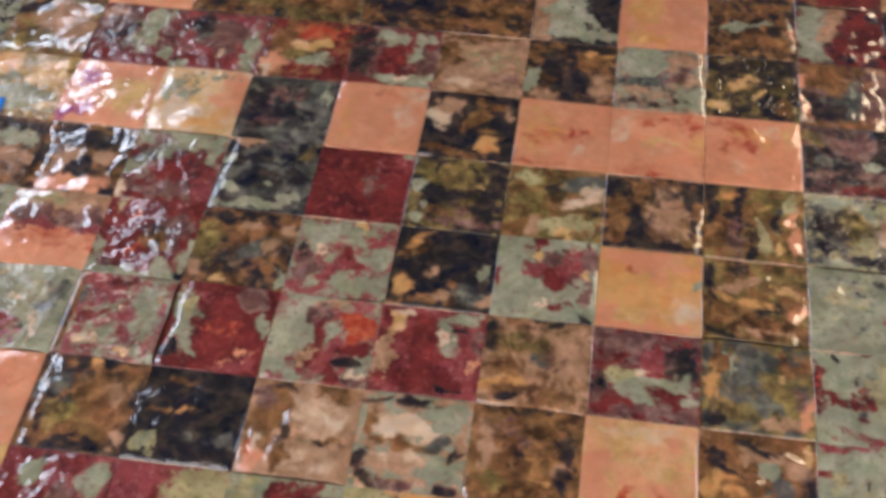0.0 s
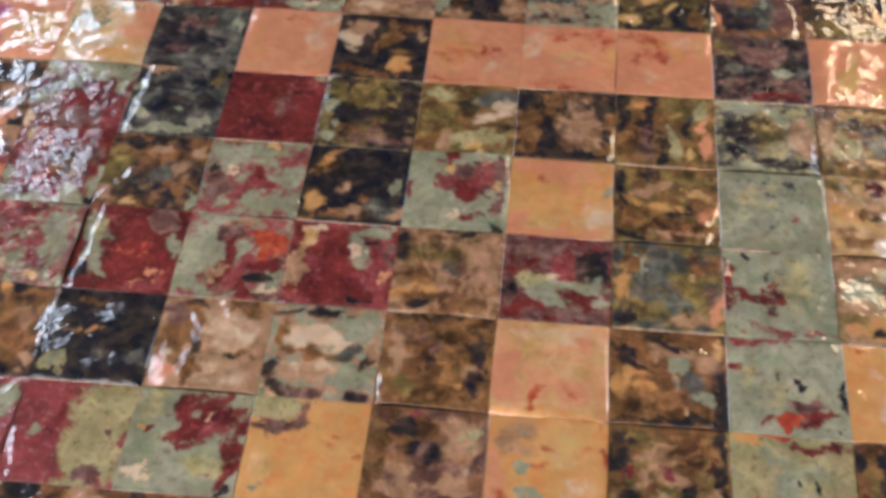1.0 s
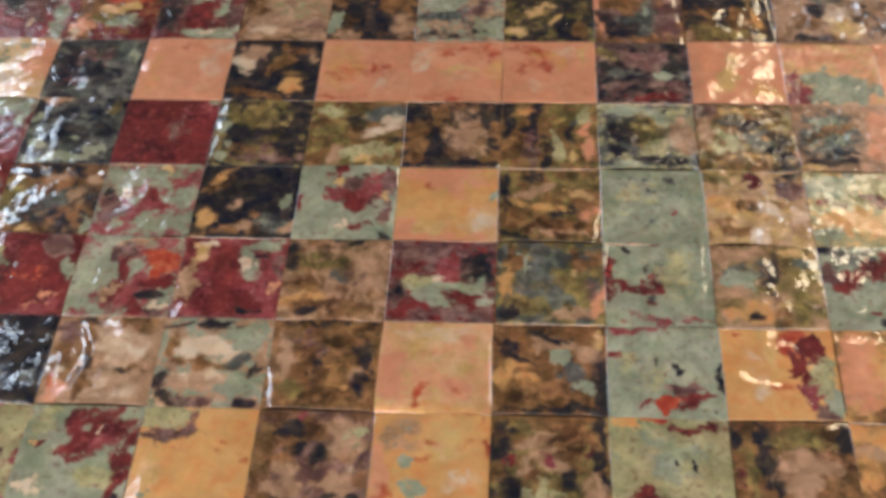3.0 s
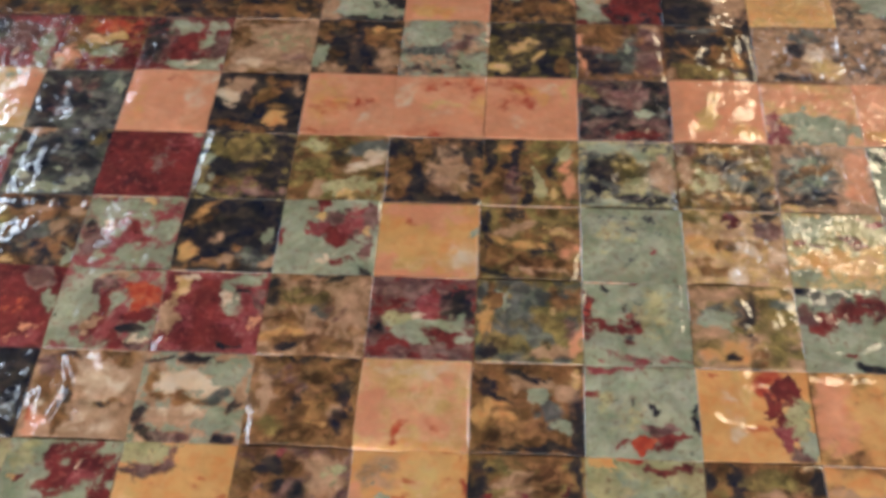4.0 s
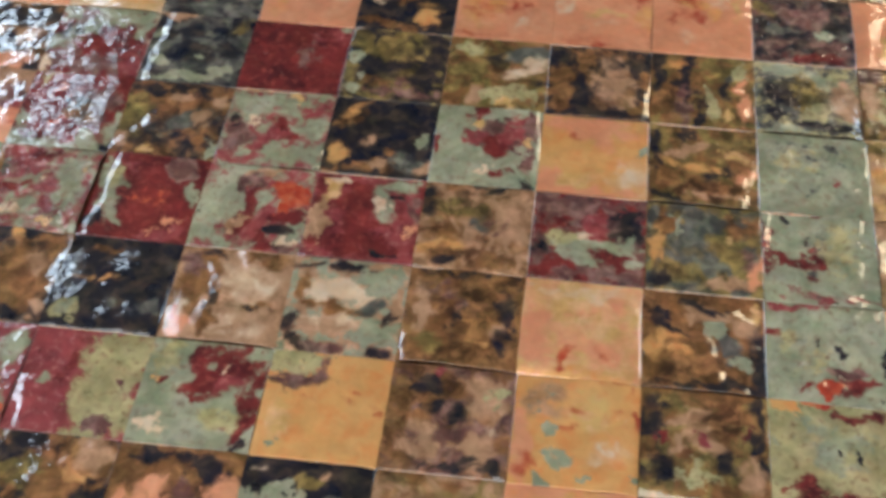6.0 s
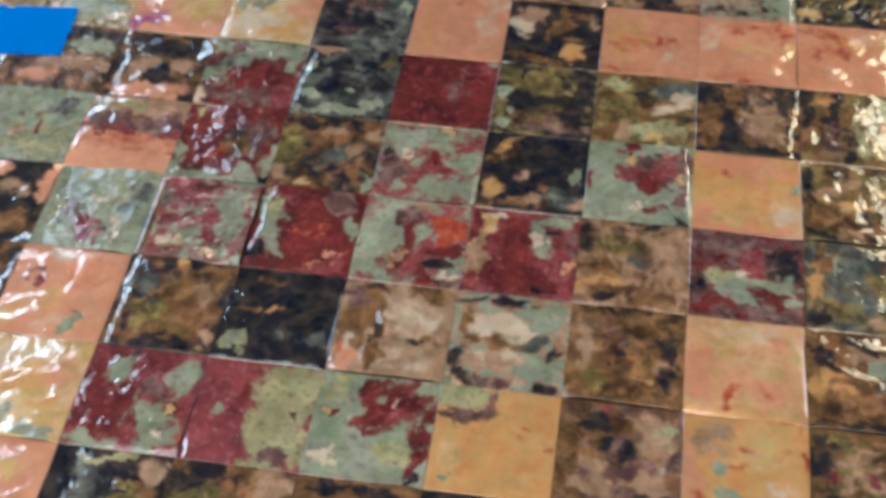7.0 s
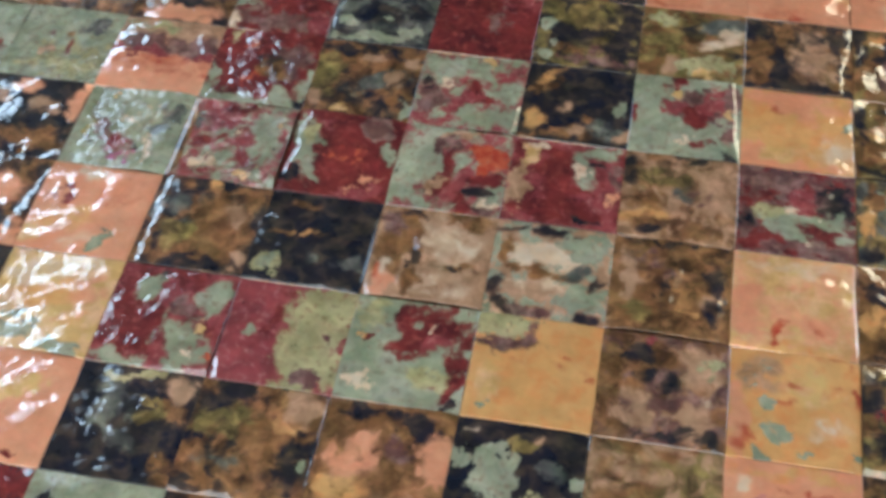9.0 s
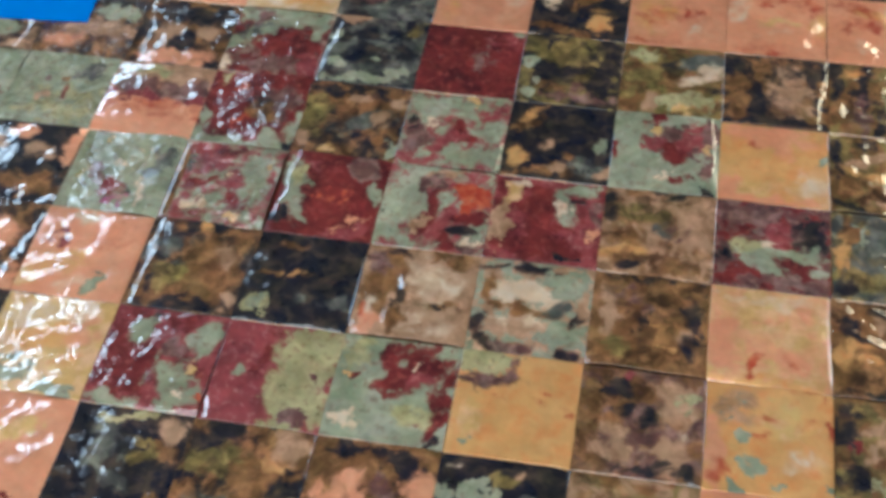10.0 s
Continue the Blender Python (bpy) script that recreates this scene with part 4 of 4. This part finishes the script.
EDGES = {(1, 5): 2.0, (1, 7): 2.0, (5, 5): 1.5, (6, 1): 0.8, (-1, 5): 1.0, (0, 2): 0.8, (3, 5): 0.6, (4, 1): 0.0, (5, 1): 0.0}
LEANS = {(-2, 4): (-0.07, 0.03), (-2, 5): (-0.04, -0.03), (-2, 3): (0.01, 0.0), (0, 4): (0.11, 0.0), (-1, 4): (0.06, 0.0),
         (-1, 3): (-0.02, 0.02), (-1, 2): (-0.02, 0.02), (1, 3): (0.01, 0.0), (0, 5): (-0.02, 0.0), (0, 3): (0.03, 0.0), (8, 1): (-0.01, 0.0), (8, 3): (-0.04, 0.02), (7, 3): (0.03, 0.01), (7, 4): (0.03, 0.01), (6, 3): (0.0, 0.035), (6, 5): (0.0, 0.035), (2, 5): (0.01, 0.035),
         (-3, 4): (-0.05, 0.03), (-3, 3): (0.0, -0.03)}
slopes = {(c, r): (*LEANS.get((c, r), (spare.gauss(0, 0.015), spare.gauss(0.012, 0.016))), spare.uniform(1.05, 1.6), EDGES.get((c, r), 0.25 * spare.random() ** 3)) for c in range(C0, C1) for r in range(R0, R1)}


def ridge(c, r, u, v):
    """Height of the folds pressed into the foil of a crossing."""
    h = 0.0
    for u0, v0, u1, v1, mm in CREASES.get((c, r), ()):
        du, dv = u1 - u0, v1 - v0
        t = min(1.0, max(0.0, ((u - u0) * du + (v - v0) * dv) / (du * du + dv * dv)))
        d = math.hypot(u - u0 - t * du, v - v0 - t * dv)
        h += mm * 0.001 * max(0.0, 1 - d / 0.10) ** 1.5
    return h


def strip(upright, k, parent):
    """One woven copper ribbon, running along y (upright) or x, bending over and under its crossings."""
    first, last = (R0, R1) if upright else (C0, C1)
    places = [m + e for m in range(first, last) for e in ALONG] + [last - 1e-6]
    along, across = len(places) - 1, len(ACROSS) - 1
    half = 0.5 * P + 0.00014 - 0.0002 * spare.random()
    sway = spare.uniform(-0.0002, 0.0002)
    verts, faces, patina = [], [], []
    for s in places:
        m = math.floor(s + 1e-9)
        c, r = (k, m) if upright else (m, k)
        over = ((c + r) % 2 == 0) == upright
        e = min(s - m, m + 1 - s)
        wave = min(1.0, max(0.0, e / 0.20))
        wave *= 2 - wave
        if over:
            z = LIFT * (1 - 0.07 * max(0.0, 1 - e / 0.10) ** 2)
        else:
            z = LIFT * (1.93 * max(0.0, 1 - e / 0.07) ** 2 - 1)
        sx, sy, lift, edge = slopes[c, r]
        side = [0.00022 * noise.noise(Vector((s * 1.7, k * 5.1, a))) + 0.00010 * noise.noise(Vector((s * 6.3, k * 5.1, a))) for a in (1.0, 9.0)]
        for j, q in enumerate(ACROSS):
            off = (q - 0.5) * 2 * half + sway + side[q > 0.5]
            if upright:
                x, y = (k + 0.5) * P + off, -s * P
                u, v = q, s - m
            else:
                x, y = s * P, -(k + 0.5) * P - off
                u, v = s - m, q
            h = z * (1 + (lift - 1) * wave if over else 1.0)
            if over:
                h += (sx * (u - 0.5) + sy * (v - 0.5)) * P * wave
                h += 0.00016 * wave * noise.noise(Vector((x * 90, y * 90, k * 3.3)))
                h += 0.00007 * wave * noise.noise(Vector((x * 260, y * 260, k * 1.3)))
                h += ridge(c, r, u, v) * wave
                rim = max(0.0, 2 * q - 1 - 0.93) / 0.07 * (1.0 if upright else 0.4)
                h -= 0.00036 * edge * rim * rim
            verts.append((x, y, TOP - LIFT + h))
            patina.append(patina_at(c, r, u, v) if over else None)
    n = across + 1
    for i in range(along):
        for j in range(across):
            a = i * n + j
            quad = (a, a + 1, a + n + 1, a + n)
            faces.append(quad if not upright else quad[::-1])
    mesh = bpy.data.meshes.new("copper_strip")
    mesh.from_pydata(verts, [], faces)
    mesh.polygons.foreach_set("use_smooth", [True] * len(faces))
    blank = dict.fromkeys(ORDER, 0.0)
    blank["brown"] = 1.0
    values = [(p or (blank, 0.1)) for p in patina]
    table_of = np.array([[w[o] for o in ORDER] + [cr] * 3 + [1.0] for w, cr in values], dtype=np.float32)
    for label, cols in (("patina_a", table_of[:, 0:4]), ("patina_b", table_of[:, 4:8]), ("patina_c", table_of[:, 8:12]), ("patina_d", table_of[:, 12:16]), ("crumple", table_of[:, 16:20])):
        layer = mesh.color_attributes.new(label, "FLOAT_COLOR", "POINT")
        layer.data.foreach_set("color", np.ascontiguousarray(cols).ravel())
    mesh.materials.append(PATINA)
    ob = new("copper_strip", mesh)
    ob.parent = parent
    thick = ob.modifiers.new("thickness", "SOLIDIFY")
    thick.thickness, thick.offset = 0.00012, -1.0
    return ob


sheet = tagged(new("woven_copper_sheet"), "basket-woven sheet of patinated copper strips, lacquered, lying on the table", "metalwork")
for k in range(C0, C1):
    strip(True, k, sheet)
for k in range(R0, R1):
    strip(False, k, sheet)

# ---------------------------------------------------------------- masking tape
bm = bmesh.new()
LENGTH, WIDE, NX, NY = 0.062, 0.0195, 40, 12
grid = []
for i in range(NX + 1):
    for j in range(NY + 1):
        x, y = -LENGTH * i / NX, (j / NY - 0.5) * WIDE
        if i == 0:
            x += 0.0006 * noise.noise(Vector((j * 0.9, 4.0, 0.0)))
        z = 0.00012 * noise.noise(Vector((x * 120, y * 120, 2.0))) + 0.0007
        grid.append(bm.verts.new((x, y, z)))
for i in range(NX):
    for j in range(NY):
        a = i * (NY + 1) + j
        bm.faces.new((grid[a], grid[a + NY + 1], grid[a + NY + 2], grid[a + 1]))
bmesh.ops.solidify(bm, geom=bm.faces[:], thickness=0.00013)
for f in bm.faces:
    f.smooth = True
tape = part("masking_tape", bm, TAPE)
tape.matrix_world = pose(-1.58 * P, -2.145 * P, TOP, 0, 0, 4)
tagged(tape, "torn piece of bright blue paper masking tape on the woven copper", "tape")
